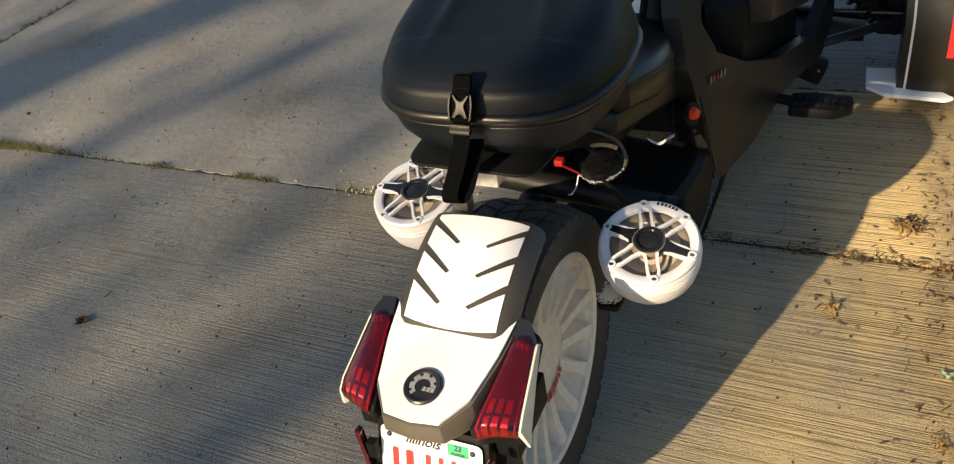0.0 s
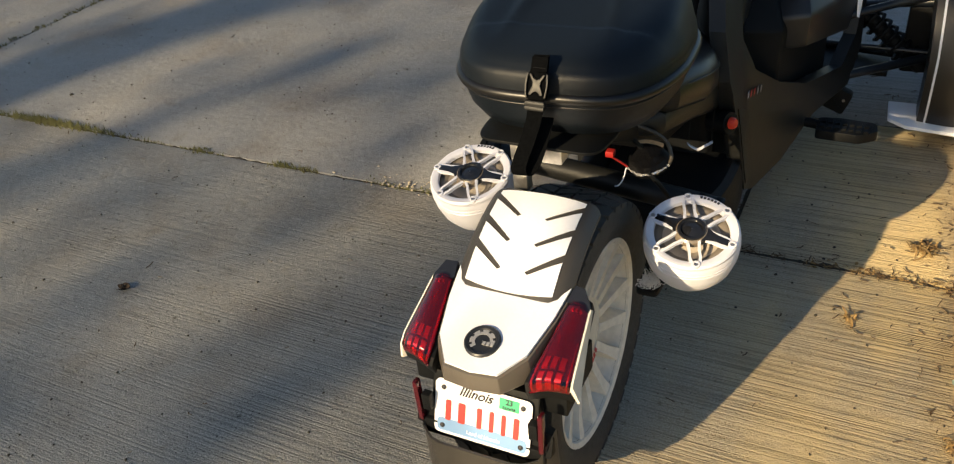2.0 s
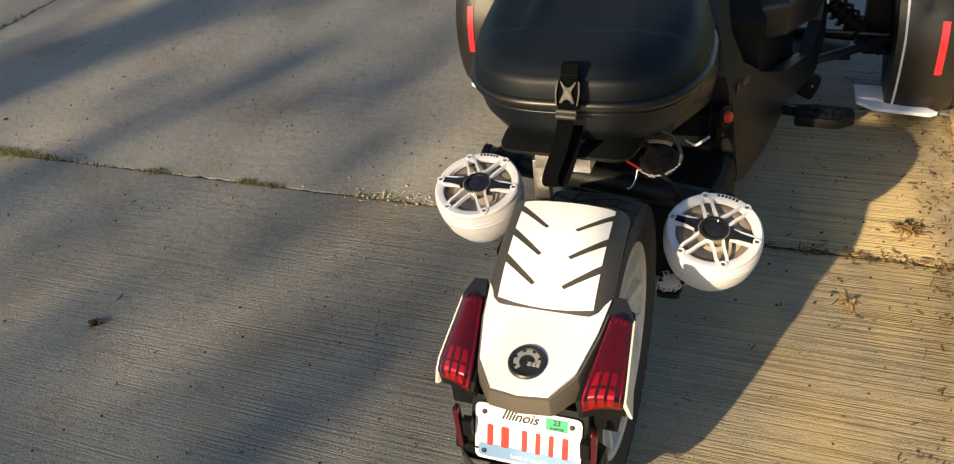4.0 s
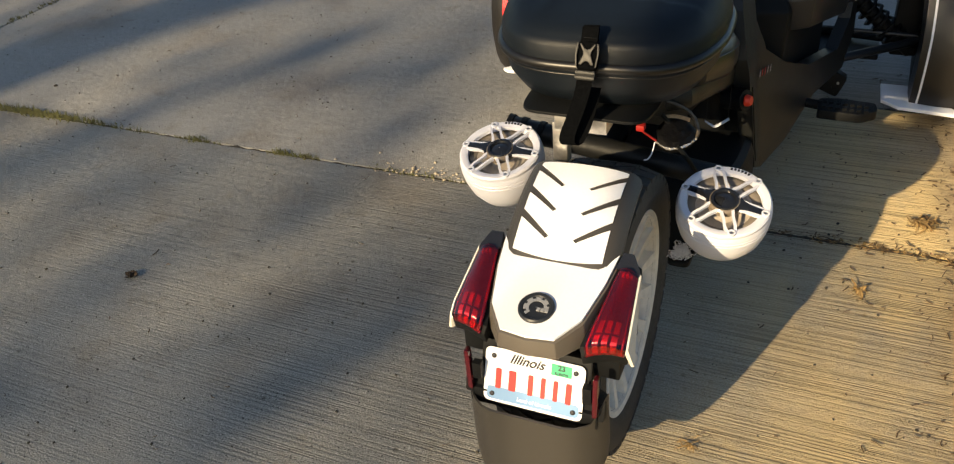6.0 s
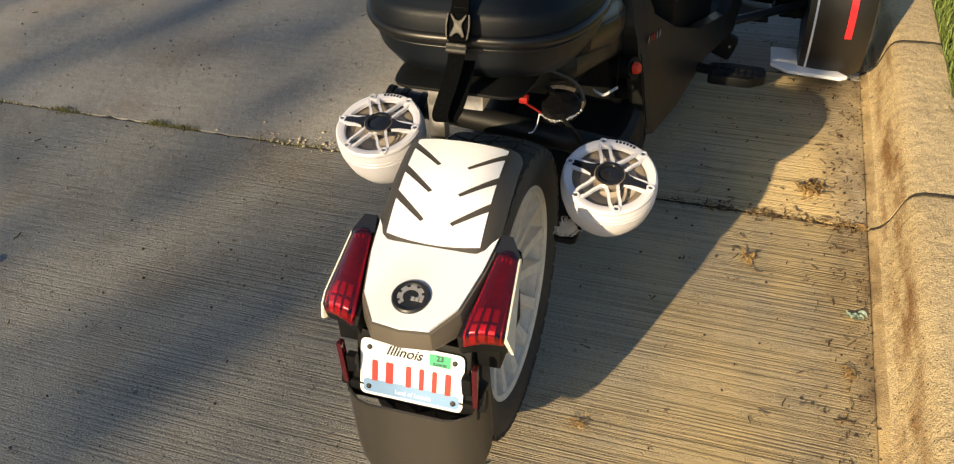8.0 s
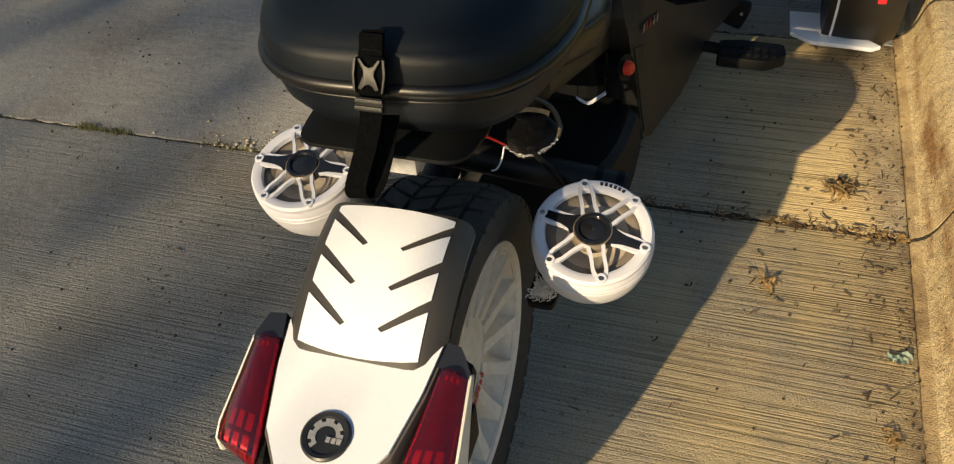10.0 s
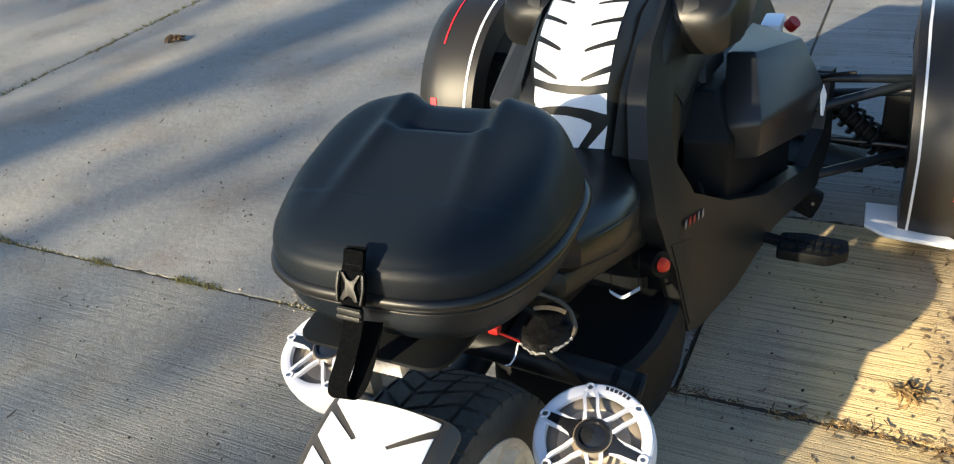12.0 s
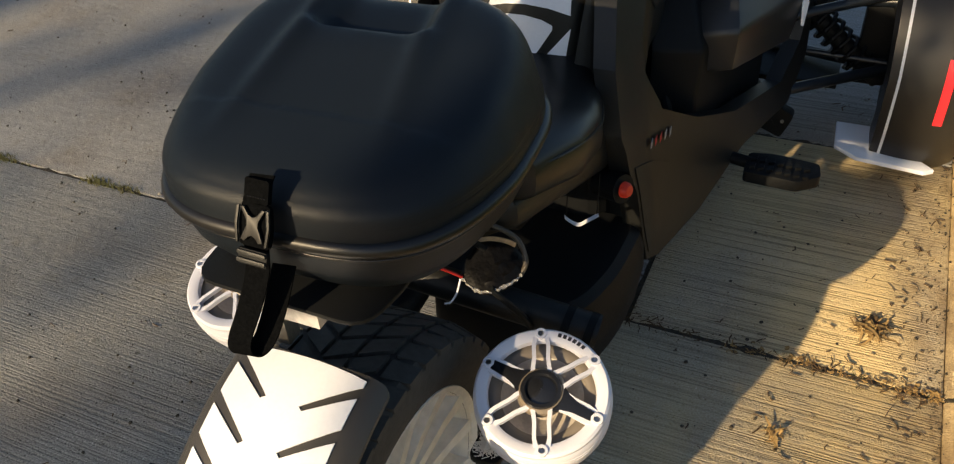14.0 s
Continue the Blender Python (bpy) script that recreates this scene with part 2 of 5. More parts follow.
M_REDWIRE = material("red_insulation", (0.28, 0.013, 0.010), 0.5, spec=0.3)
M_CABLE = material("grey_cable_sleeve", (0.042, 0.034, 0.025), 0.5, grain=0.2)
M_POUCH = material("black_film", (0.003, 0.003, 0.0035), 0.5, spec=0.12, bump=0.003, bump_scale=60)
M_TAPE = material("tan_tape", (0.40, 0.27, 0.15), 0.55, grain=0.25, grain_scale=150)
M_BAG = material("clear_plastic_wrap", (0.7, 0.7, 0.7), 0.15, transmission=0.75)
M_GREEN = material("green_sticker", (0.05, 0.36, 0.19), 0.5, grain=0.05)
M_BLUE = material("plate_blue", (0.13, 0.27, 0.52), 0.5, second=(0.24, 0.38, 0.58), second_scale=14)
M_PLATE = material("plate_white", (0.82, 0.82, 0.84), 0.45, second=(0.78, 0.79, 0.82), second_scale=14)
M_INK = material("black_ink", (0.02, 0.02, 0.025), 0.6)
M_REDINK = material("red_ink", (0.42, 0.03, 0.025), 0.5)
M_LEAF = material("dry_leaf", (0.10, 0.058, 0.022), 0.85, second=(0.045, 0.028, 0.012), second_scale=40, rand=0.4)
M_LITTER = material("green_white_foil", (0.62, 0.66, 0.60), 0.3, second=(0.03, 0.16, 0.06), second_scale=60)
M_BARK = material("bark", (0.10, 0.075, 0.05), 0.9, grain=0.3, grain_scale=20, bump=0.02, bump_scale=15)
M_FOLIAGE = material("tree_leaves", (0.06, 0.10, 0.03), 0.6, second=(0.09, 0.12, 0.04), second_scale=2)


# ---- mesh helpers ----


def link(name, bm, mat, parent=None, label="", smooth=True, angle=35):
    bmesh.ops.recalc_face_normals(bm, faces=bm.faces)
    me = bpy.data.meshes.new(name)
    bm.to_mesh(me)
    bm.free()
    for m in (mat if isinstance(mat, (list, tuple)) else [mat]):
        me.materials.append(m)
    if smooth:
        me.shade_smooth()
        me.set_sharp_from_angle(angle=radians(angle))
    ob = new(name, me)
    if parent:
        ob.parent = parent
    if label:
        tagged(ob, label)
    return ob


def part(name, bm, mat, parent, label=""):
    """One mesh as a part of the motorcycle or of one of its parts."""
    return link(name, bm, mat, parent, label)


def empty(name, label, category, group="", kind=""):
    return tagged(new(name), label, category, group, kind)


def loft(bm, loops, closed=True, caps=True):
    rows = [[bm.verts.new(p) for p in lp] for lp in loops]
    n = len(rows[0])
    for a, b in zip(rows, rows[1:]):
        for i in range(n if closed else n - 1):
            j = (i + 1) % n
            bm.faces.new((a[i], a[j], b[j], b[i]))
    if caps and closed:
        bm.faces.new(rows[0][::-1])
        bm.faces.new(rows[-1])
    return rows


def solid(loops, bevel=0.0, segments=2):
    bm = bmesh.new()
    loft(bm, loops)
    if bevel:
        bmesh.ops.recalc_face_normals(bm, faces=bm.faces)
        sharp = [e for e in bm.edges if e.calc_face_angle(0) > 0.3]
        bmesh.ops.bevel(bm, geom=sharp, offset=bevel, segments=segments, affect='EDGES', profile=0.6)
    return bm


def box(x0, x1, y0, y1, z0, z1, bevel=0.0):
    lo = [(x0, y0), (x1, y0), (x1, y1), (x0, y1)]
    return solid([[(x, y, z) for x, y in lo] for z in (z0, z1)], bevel)


def plate_xy(poly, z0, z1, bevel=0.003):
    return solid([[(x, y, z) for x, y in poly] for z in (z0, z1)], bevel)


def lathe(bm, profile, m=None, steps=48, cap=False):
    """Turns (radius, height) pairs round the local z axis, placed by m."""
    m = m or Matrix()
    loops = [[m @ Vector((r * math.cos(a), r * math.sin(a), h)) for a in (2 * math.pi * i / steps for i in range(steps))] for r, h in profile]
    return loft(bm, loops, caps=cap)


def axis_frame(at, way):
    return Matrix.Translation(at) @ Vector(way).to_track_quat('Z', 'Y').to_matrix().to_4x4()


def rod(bm, a, b, r, steps=14, r2=None):
    a, b = Vector(a), Vector(b)
    lathe(bm, [(r, 0), (r2 or r, (b - a).length)], axis_frame(a, b - a), steps, cap=True)


def smooth_path(points, steps=6):
    pts = [Vector(p) for p in points]
    out = []
    for i in range(len(pts) - 1):
        p0, p1, p2, p3 = pts[max(i - 1, 0)], pts[i], pts[i + 1], pts[min(i + 2, len(pts) - 1)]
        for k in range(steps):
            t = k / steps
            out.append(0.5 * ((2 * p1) + (p2 - p0) * t + (2 * p0 - 5 * p1 + 4 * p2 - p3) * t * t + (3 * p1 - p0 - 3 * p2 + p3) * t ** 3))
    return out + [pts[-1]]


def tube(bm, points, r, steps=10, curve=True):
    pts = smooth_path(points) if curve else [Vector(p) for p in points]
    loops = []
    for i, p in enumerate(pts):
        d = pts[min(i + 1, len(pts) - 1)] - pts[max(i - 1, 0)]
        m = axis_frame(p, d)
        loops.append([m @ Vector((r * math.cos(a), r * math.sin(a), 0)) for a in (2 * math.pi * k / steps for k in range(steps))])
    loft(bm, loops)


def ribbon(bm, points, width, thick, side):
    """A strap along points; side is the direction across it."""
    pts, side = smooth_path(points, 8), Vector(side).normalized()
    loops = []
    for i, p in enumerate(pts):
        d = (pts[min(i + 1, len(pts) - 1)] - pts[max(i - 1, 0)]).normalized()
        n = d.cross(side).normalized()
        loops.append([p + side * (width / 2) * a + n * (thick / 2) * b for a, b in ((-1, -1), (1, -1), (1, 1), (-1, 1))])
    loft(bm, loops)


def wrapped(poly, surf, thick=0.002, step=0.012):
    """A sheet with an outline in (u, v), laid on the surface surf(u, v, height)."""
    bm = bmesh.new()
    bm.faces.new([bm.verts.new((u, v, 0)) for u, v in poly])
    for axis in (0, 1):
        lo, hi = min(p[axis] for p in poly), max(p[axis] for p in poly)
        k = int((hi - lo) / step)
        for i in range(1, k + 1):
            at, no = [0, 0, 0], [0, 0, 0]
            at[axis], no[axis] = lo + i * (hi - lo) / (k + 1), 1
            bmesh.ops.bisect_plane(bm, geom=bm.verts[:] + bm.edges[:] + bm.faces[:], plane_co=at, plane_no=no)
    bmesh.ops.triangulate(bm, faces=[f for f in bm.faces if len(f.verts) > 4])
    top = bmesh.ops.extrude_face_region(bm, geom=bm.faces[:])
    up = {g for g in top["geom"] if isinstance(g, bmesh.types.BMVert)}
    for v in bm.verts:
        v.co = surf(v.co.x, v.co.y, thick if v in up else 0.0)
    return bm


def rounded(poly, r, k=4):
    """Rounds the corners of a 2D outline."""
    out, n = [], len(poly)
    for i in range(n):
        a, b, c = (Vector(poly[(i + d) % n]) for d in (-1, 0, 1))
        u, w = a - b, c - b
        q = min(r, u.length / 2.2, w.length / 2.2)
        p, s = b + u.normalized() * q, b + w.normalized() * q
        for j in range(k + 1):
            t = j / k
            out.append(tuple((1 - t) ** 2 * p + 2 * t * (1 - t) * b + t * t * s))
    return out


def text(name, body, size, m, mat, parent, thick=0.0004, shear=0.0):
    cu = bpy.data.curves.new(name, 'FONT')
    cu.body, cu.size, cu.align_x, cu.align_y, cu.extrude, cu.shear = body, size, 'CENTER', 'CENTER', thick, shear
    cu.offset = size * 0.018
    tmp = bpy.data.objects.new(name, cu)
    me = bpy.data.meshes.new_from_object(tmp)
    bpy.data.objects.remove(tmp)
    me.transform(m)
    me.materials.append(mat)
    ob = new(name, me)
    ob.parent = parent
    return ob


# ---- ground ----
def ground_sheet():
    bm = box(-400, 400, -400, 400, -0.30, -0.05)
    return tagged(link("ground", bm, M_SOIL), "dark soil under the concrete slabs and the lawn", "ground", kind="structure")


ground_sheet()
pavement = empty("pavement", "weathered concrete street slabs with open joints", "pavement", kind="structure")
GAP = 0.005


def slab(x0, x1, y0, y1, mat):
    return link("slab", box(x0 + GAP, x1 - GAP, y0 + GAP, y1 - GAP, -0.06, 0.0, 0.006), mat, pavement)


JOINT = 0.752


def joint_fill(x0, x1, y0, y1):
    """Packed dirt in an open joint, rough on top."""
    bm = bmesh.new()
    along_x = x1 - x0 > y1 - y0
    n = int(max(x1 - x0, y1 - y0) / 0.015)
    loops = []
    for i in range(n + 1):
        t = i / n
        h = -0.005 + 0.009 * noise.noise((t * 90, x0, y0)) + 0.004 * noise.noise((t * 400, y1, 2))
        if along_x:
            x = x0 + (x1 - x0) * t
            loops.append([(x, y0, -0.05), (x, y0, h - 0.001), (x, (y0 + y1) / 2, h + 0.002), (x, y1, h - 0.001), (x, y1, -0.05)])
        else:
            y = y0 + (y1 - y0) * t
            loops.append([(x0, y, -0.05), (x0, y, h - 0.001), ((x0 + x1) / 2, y, h + 0.002), (x1, y, h - 0.001), (x1, y, -0.05)])
    loft(bm, loops)
    return link("joint_dirt", bm, M_SOIL, pavement)


joint_fill(-3.59, 0.775, JOINT - 0.012, JOINT + 0.012)
joint_fill(0.156, 0.180, JOINT + 0.014, 5.4)
joint_fill(0.182, 0.775, 1.60 - 0.012, 1.60 + 0.012)
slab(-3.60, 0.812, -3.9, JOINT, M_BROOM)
slab(-3.60, 0.168, JOINT, 5.4, M_SLAB)
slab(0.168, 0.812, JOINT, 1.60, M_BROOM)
slab(0.168, 0.812, 1.60, 5.4, M_SLAB)
slab(-8.2, -3.60, -3.9, 0.9, M_SLAB)
slab(-8.2, -3.60, 0.9, 5.4, M_SLAB)
slab(-8.2, -3.60, 5.4, 10.0, M_SLAB)
slab(-3.60, 0.812, 5.4, 10.0, M_SLAB)
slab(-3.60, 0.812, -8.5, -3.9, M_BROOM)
slab(-8.2, -3.60, -8.5, -3.9, M_SLAB)


# ---- kerb and lawn ----
def kerb_line(y):
    return 0.828 + 0.002 * math.sin(y * 1.7)


KERB_PROFILE = [(-0.022, -0.10), (-0.022, -0.006), (-0.017, 0.0015), (-0.010, 0.004), (0.000, 0.010), (0.010, 0.020), (0.022, 0.040), (0.031, 0.066), (0.039, 0.094),
                (0.047, 0.114), (0.060, 0.127), (0.080, 0.133), (0.12, 0.135), (0.17, 0.135), (0.196, 0.133), (0.204, 0.124), (0.204, -0.10)]


def kerb_stone(y0, y1):
    bm = bmesh.new()
    n = max(2, int((y1 - y0) / 0.025))
    loops = []
    for i in range(n + 1):
        y = y0 + (y1 - y0) * i / n
        k = 0.003 if i in (0, n) else 0.0
        loops.append([(kerb_line(y) + a + 0.003 * noise.noise((a * 20, y * 5, 3)) + 0.0015 * noise.noise((a * 60, y * 31, 7)), y,
                       b - k * (b > 0.01) + (0.003 * noise.noise((a * 14, y * 4, 9)) + 0.0015 * noise.noise((a * 50, y * 33, 5))) * (b > 0.02)) for a, b in KERB_PROFILE])
    loft(bm, loops)
    for f in bm.faces:
        f.material_index = 1 if max(v.co.z for v in f.verts) < 0.013 + 0.008 * noise.noise((f.calc_center_median().y * 8, 0, 1)) else 0
    return link("kerbstone", bm, [M_KERB, M_GUTTER], kerb, angle=40)


kerb = empty("kerb", "rolled concrete kerb with rust stains and worn edge", "kerb", kind="structure")
for y0, y1 in ((-6.0, -2.6), (-2.594, JOINT - 0.006), (JOINT + 0.006, 1.646), (1.653, 5.0), (5.007, 10.0)):
    kerb_stone(y0, y1)


def kerb_joint(y):
    """Dark packed soil in the joint between two kerbstones."""
    loops = [[(kerb_line(y) + a + 0.001, y + dy, b + 0.0005) for a, b in KERB_PROFILE] for dy in (-0.0062, 0.0062)]
    bm = bmesh.new()
    loft(bm, loops)
    link("kerb_joint", bm, M_SOIL, kerb)


kerb_joint(JOINT)
kerb_joint(1.6495)


def lawn():
    edge = [(1.02, -12), (60, -12), (60, 40), (1.02, 40)]
    tagged(link("lawn", plate_xy(edge, -0.05, 0.100, 0), M_LAWN), "lawn soil behind the kerb", "lawn", kind="structure")
    rng = random.Random(4)
    vs, fs = [], []
    for i in range(46000):
        y = rng.uniform(0.2, 4.5) if i < 26000 else rng.uniform(-5.0, 9.0)
        x = kerb_line(y) + 0.200 + abs(rng.gauss(0, 0.45 if i < 26000 else 0.9))
        h, a, w = rng.uniform(0.03, 0.085), rng.uniform(0, 6.28), rng.uniform(0.0012, 0.0028)
        lean = rng.uniform(0.2, 0.9) * h
        dx, dy = math.cos(a), math.sin(a)
        b = len(vs)
        vs += [(x - dy * w, y + dx * w, 0.10), (x + dy * w, y - dx * w, 0.10),
               (x + dx * lean * 0.4 + dy * w, y + dy * lean * 0.4 - dx * w, 0.10 + h * 0.6),
               (x + dx * lean * 0.4 - dy * w, y + dy * lean * 0.4 + dx * w, 0.10 + h * 0.6), (x + dx * lean, y + dy * lean, 0.10 + h)]
        fs += [(b, b + 1, b + 2, b + 3), (b + 3, b + 2, b + 4)]
    me = bpy.data.meshes.new("grass")
    me.from_pydata(vs, [], fs)
    me.materials.append(M_GRASS)
    tagged(new("grass", me), "short green lawn grass", "grass", kind="stuff")


lawn()

# ---- the motorcycle ----
bike = empty("three_wheeled_motorcycle", "black and white three-wheeled motorcycle parked on concrete", "motorcycle")
bike.matrix_world = pose(-0.003, 0, 0, rz=0.6)
AXLE = Vector((0, -0.050, 0.297))


def wheel(name, at, radius, width, rim_r, parent, spokes, rim_mat, side, face=0.99):
    """A tyre with tread blocks, and a rim whose face looks to side (+1 or -1) along x."""
    m = axis_frame(at, (side, 0, 0))
    h = width / 2
    bm = bmesh.new()
    prof = [(rim_r - 0.008, -h * 0.8), (rim_r + 0.012, -h * 0.93), (radius * 0.84, -h), (radius * 0.93, -h * 0.97), (radius * 0.968, -h * 0.86),
            (radius * 0.98, -h * 0.45), (radius * 0.983, 0)]
    prof += [(r, -z) for r, z in prof[-2::-1]]
    lathe(bm, prof, m, 72)
    w = part(name, bm, M_RUBBER, parent, "black rubber tyre with chunky tread")
    bm = bmesh.new()
    n = 42
    for row, (z0, z1, off, sk) in enumerate(((-0.98, -0.64, 0.0, 0.35), (-0.57, -0.22, 0.5, 0.75), (-0.15, 0.15, 0.2, -0.6), (0.22, 0.57, 0.7, -0.75), (0.64, 0.98, 0.25, -0.35))):
        for k in range(n):
            a0 = (k + off) / n * 2 * math.pi
            da = 2 * math.pi / n * 0.76
            rows = []
            for rr in (0.968, 1.0):
                lp = []
                for z, a in ((z0, a0), (z1, a0 + sk * da), (z1, a0 + da + sk * da), (z0, a0 + da)):
                    edge = 0.030 * radius / 0.3 * max(0.0, abs(z) - 0.55)
                    r = radius * rr - edge
                    lp.append(m @ Vector((r * math.cos(a), r * math.sin(a), z * h)))
                rows.append(lp)
            loft(bm, rows)
    tread = part("tread", bm, M_RUBBER, w)
    bm = bmesh.new()
    f = h * face
    lathe(bm, [(rim_r - 0.012, -h * 0.7), (rim_r - 0.012, f * 0.75), (rim_r - 0.006, f), (rim_r + 0.004, f + 0.004), (rim_r + 0.008, f - 0.004), (rim_r + 0.006, f * 0.7), (rim_r, -h * 0.7)], m, 72)
    rim = part("rim", bm, rim_mat, parent, "white cast rim" if spokes > 8 else "dark rim")
    bm = bmesh.new()
    hub = rim_r * 0.46
    lathe(bm, [(0.001, f * 0.72), (hub * 0.5, f * 0.72), (hub * 0.93, f * 0.66), (hub, f * 0.58), (hub * 0.98, f * 0.2), (0.001, f * 0.2)], m, 40)
    part("hub", bm, rim_mat, rim)
    for k in range(spokes):
        a = 2 * math.pi * k / spokes
        rot = m @ Matrix.Rotation(a, 4, 'Z')
        lp = []
        for r, w2, zt, zb in ((hub * 0.9, 0.013, f * 0.70, f * 0.3), (rim_r * 0.75, 0.012, f * 0.84, f * 0.42), (rim_r - 0.006, 0.017, f * 0.97, f * 0.5)):
            lp.append([rot @ Vector((r, yy, zz)) for yy, zz in ((-w2, zb), (w2, zb), (w2 * 0.8, zt), (-w2 * 0.8, zt))])
        bm = bmesh.new()
        loft(bm, lp)
        part("spoke", bm, rim_mat, rim)
    bm = bmesh.new()
    lathe(bm, [(0.001, -f * 0.1), (rim_r * 0.62, -f * 0.1), (rim_r * 0.62, -f * 0.2), (0.001, -f * 0.2)], m, 40)
    part("brake_disc", bm, M_BLACK, rim)
    return w


wheel("rear_tyre", AXLE, 0.297, 0.205, 0.207, bike, 15, M_RIM, 1, 0.86)
bm = bmesh.new()
for k in range(7):
    a = -1.85 + k * 0.14
    b = a + 0.10
    lp = [[(0.0642 + q, AXLE.y + r * math.cos(t), AXLE.z + r * math.sin(t)) for r, t in ((0.074, a), (0.074, b), (0.090, b), (0.090, a))] for q in (0, 0.001)]
    loft(bm, lp)
part("wheel_lettering", bm, M_REDINK, bike, "red lettering on the white wheel hub")


def fender_surface(u, s, h):
    a = abs(u)
    r = 0.350 + h - 0.003 * (a / 0.1) ** 2 - 13.0 * max(0.0, a - 0.070) ** 2
    x = math.copysign(min(a, 0.088 + (a - 0.088) * 0.75) if a > 0.088 else a, u)
    p = radians(14) + s / 0.340
    r += 0.0315 * (p - 0.367)
    return Vector((x, -r * math.sin(p), 0.30 + r * math.cos(p)))


bm = wrapped(rounded([(-0.108, -0.018), (0.108, -0.018), (0.112, 0.24), (-0.112, 0.24)], 0.012), lambda u, s, h: fender_surface(u, s, h - 0.006), 0.006, 0.012)
part("rear_fender", bm, M_GREY, bike, "dark grey plastic rear fender")


def slotted(w0, w1, length, slots, depth, drop, notch, tip):
    """A decal outline with wedge slots in both edges."""
    def edge(v):
        return w0 + (w1 - w0) * v / length
    right = []
    for v in slots:
        right += [(edge(v), v), (edge(v) - depth, v + drop), (edge(v) - depth - tip * 0.6, v + drop + tip * 0.5), (edge(v) - depth + tip * 0.2, v + drop + tip * 1.1), (edge(v + notch), v + notch)]
    poly = [(edge(0) * k / 4, -0.006 * (1 - (k / 4) ** 2)) for k in range(-4, 5)]
    poly += right
    poly += [(edge(length) * k / 4, length + 0.008 * (1 - (k / 4) ** 2)) for k in range(4, -5, -1)]
    poly += [(-u, v) for u, v in right[::-1]]
    return poly


bm = wrapped(slotted(0.080, 0.080, 0.184, (0.0085, 0.061, 0.111), 0.054, 0.040, 0.015, 0.007), lambda u, s, h: fender_surface(u, s - 0.010, h), 0.0018, 0.012)
part("fender_panel", bm, M_WHITE, bike, "white slotted panel on the fender")


# tail: white cover, grey shell, lamps, plate, flap
def tail_surface(x, y, h):
    t = (-y - 0.22) / 0.18
    return Vector((x, y, 0.560 - 0.045 * t + 0.010 * max(0.0, 0.35 - t) * (1 - (x / 0.1) ** 2) - 0.006 * (x / 0.1) ** 2 * t + h))


TAIL = [(-0.103, -0.218), (-0.094, -0.232), (-0.080, -0.230), (-0.04, -0.238), (0, -0.241), (0.04, -0.238), (0.080, -0.230), (0.094, -0.232), (0.103, -0.218),
        (0.095, -0.28), (0.078, -0.355), (0.046, -0.402), (0, -0.408), (-0.046, -0.402), (-0.078, -0.355), (-0.095, -0.28)]
part("tail_cover", wrapped(TAIL, tail_surface, 0.004, 0.015), M_WHITE, bike, "glossy white tail cover")
shell = [(x * 1.04, y * 1.008, tail_surface(x, y, -0.003).z) for x, y in TAIL]
mid = [(x * 1.06, y * 1.012 + 0.004, 0.478 + 0.25 * max(0, y + 0.33)) for x, y, z in shell]
low = [(x * 0.9, y * 0.95, 0.462 + 0.2 * max(0, y + 0.33)) for x, y, z in shell]
part("tail_shell", solid([low, mid, shell], 0.002), M_SHELL, bike, "dark grey plastic tail shell")

badge_m = axis_frame(tail_surface(0, -0.353, 0.004), (0, -0.24, 1))
bm = bmesh.new()
lathe(bm, [(0.001, 0.002), (0.022, 0.002), (0.0235, 0.004), (0.028, 0.005), (0.0305, 0.003), (0.031, -0.002), (0.001, -0.002)], badge_m, 40)
badge = part("badge", bm, M_POD, bike, "round black and silver badge")
bm = bmesh.new()
for k in range(16):
    a0 = radians(-15 + k * 15.5)
    a1 = a0 + radians(14.5)
    r0, r1 = (0.0125, 0.0175) if k % 3 == 2 else (0.0125, 0.0215)
    loft(bm, [[badge_m @ Vector((r * math.cos(a), r * math.sin(a), z)) for r, a in ((r0, a0), (r0, a1), (r1, a1), (r1, a0))] for z in (0.002, 0.0032)])
part("badge_ring", bm, M_SILVER, badge)
bm = bmesh.new()
for k in range(3):
    loft(bm, [[badge_m @ Vector((0.002 + k * 0.007 + dx, -0.004 + dy, z)) for dx, dy in ((0, -0.003), (0.0052, -0.003), (0.006, 0.003), (0.0008, 0.003))] for z in (0.002, 0.0045)])
part("badge_mark", bm, M_SILVER, badge)


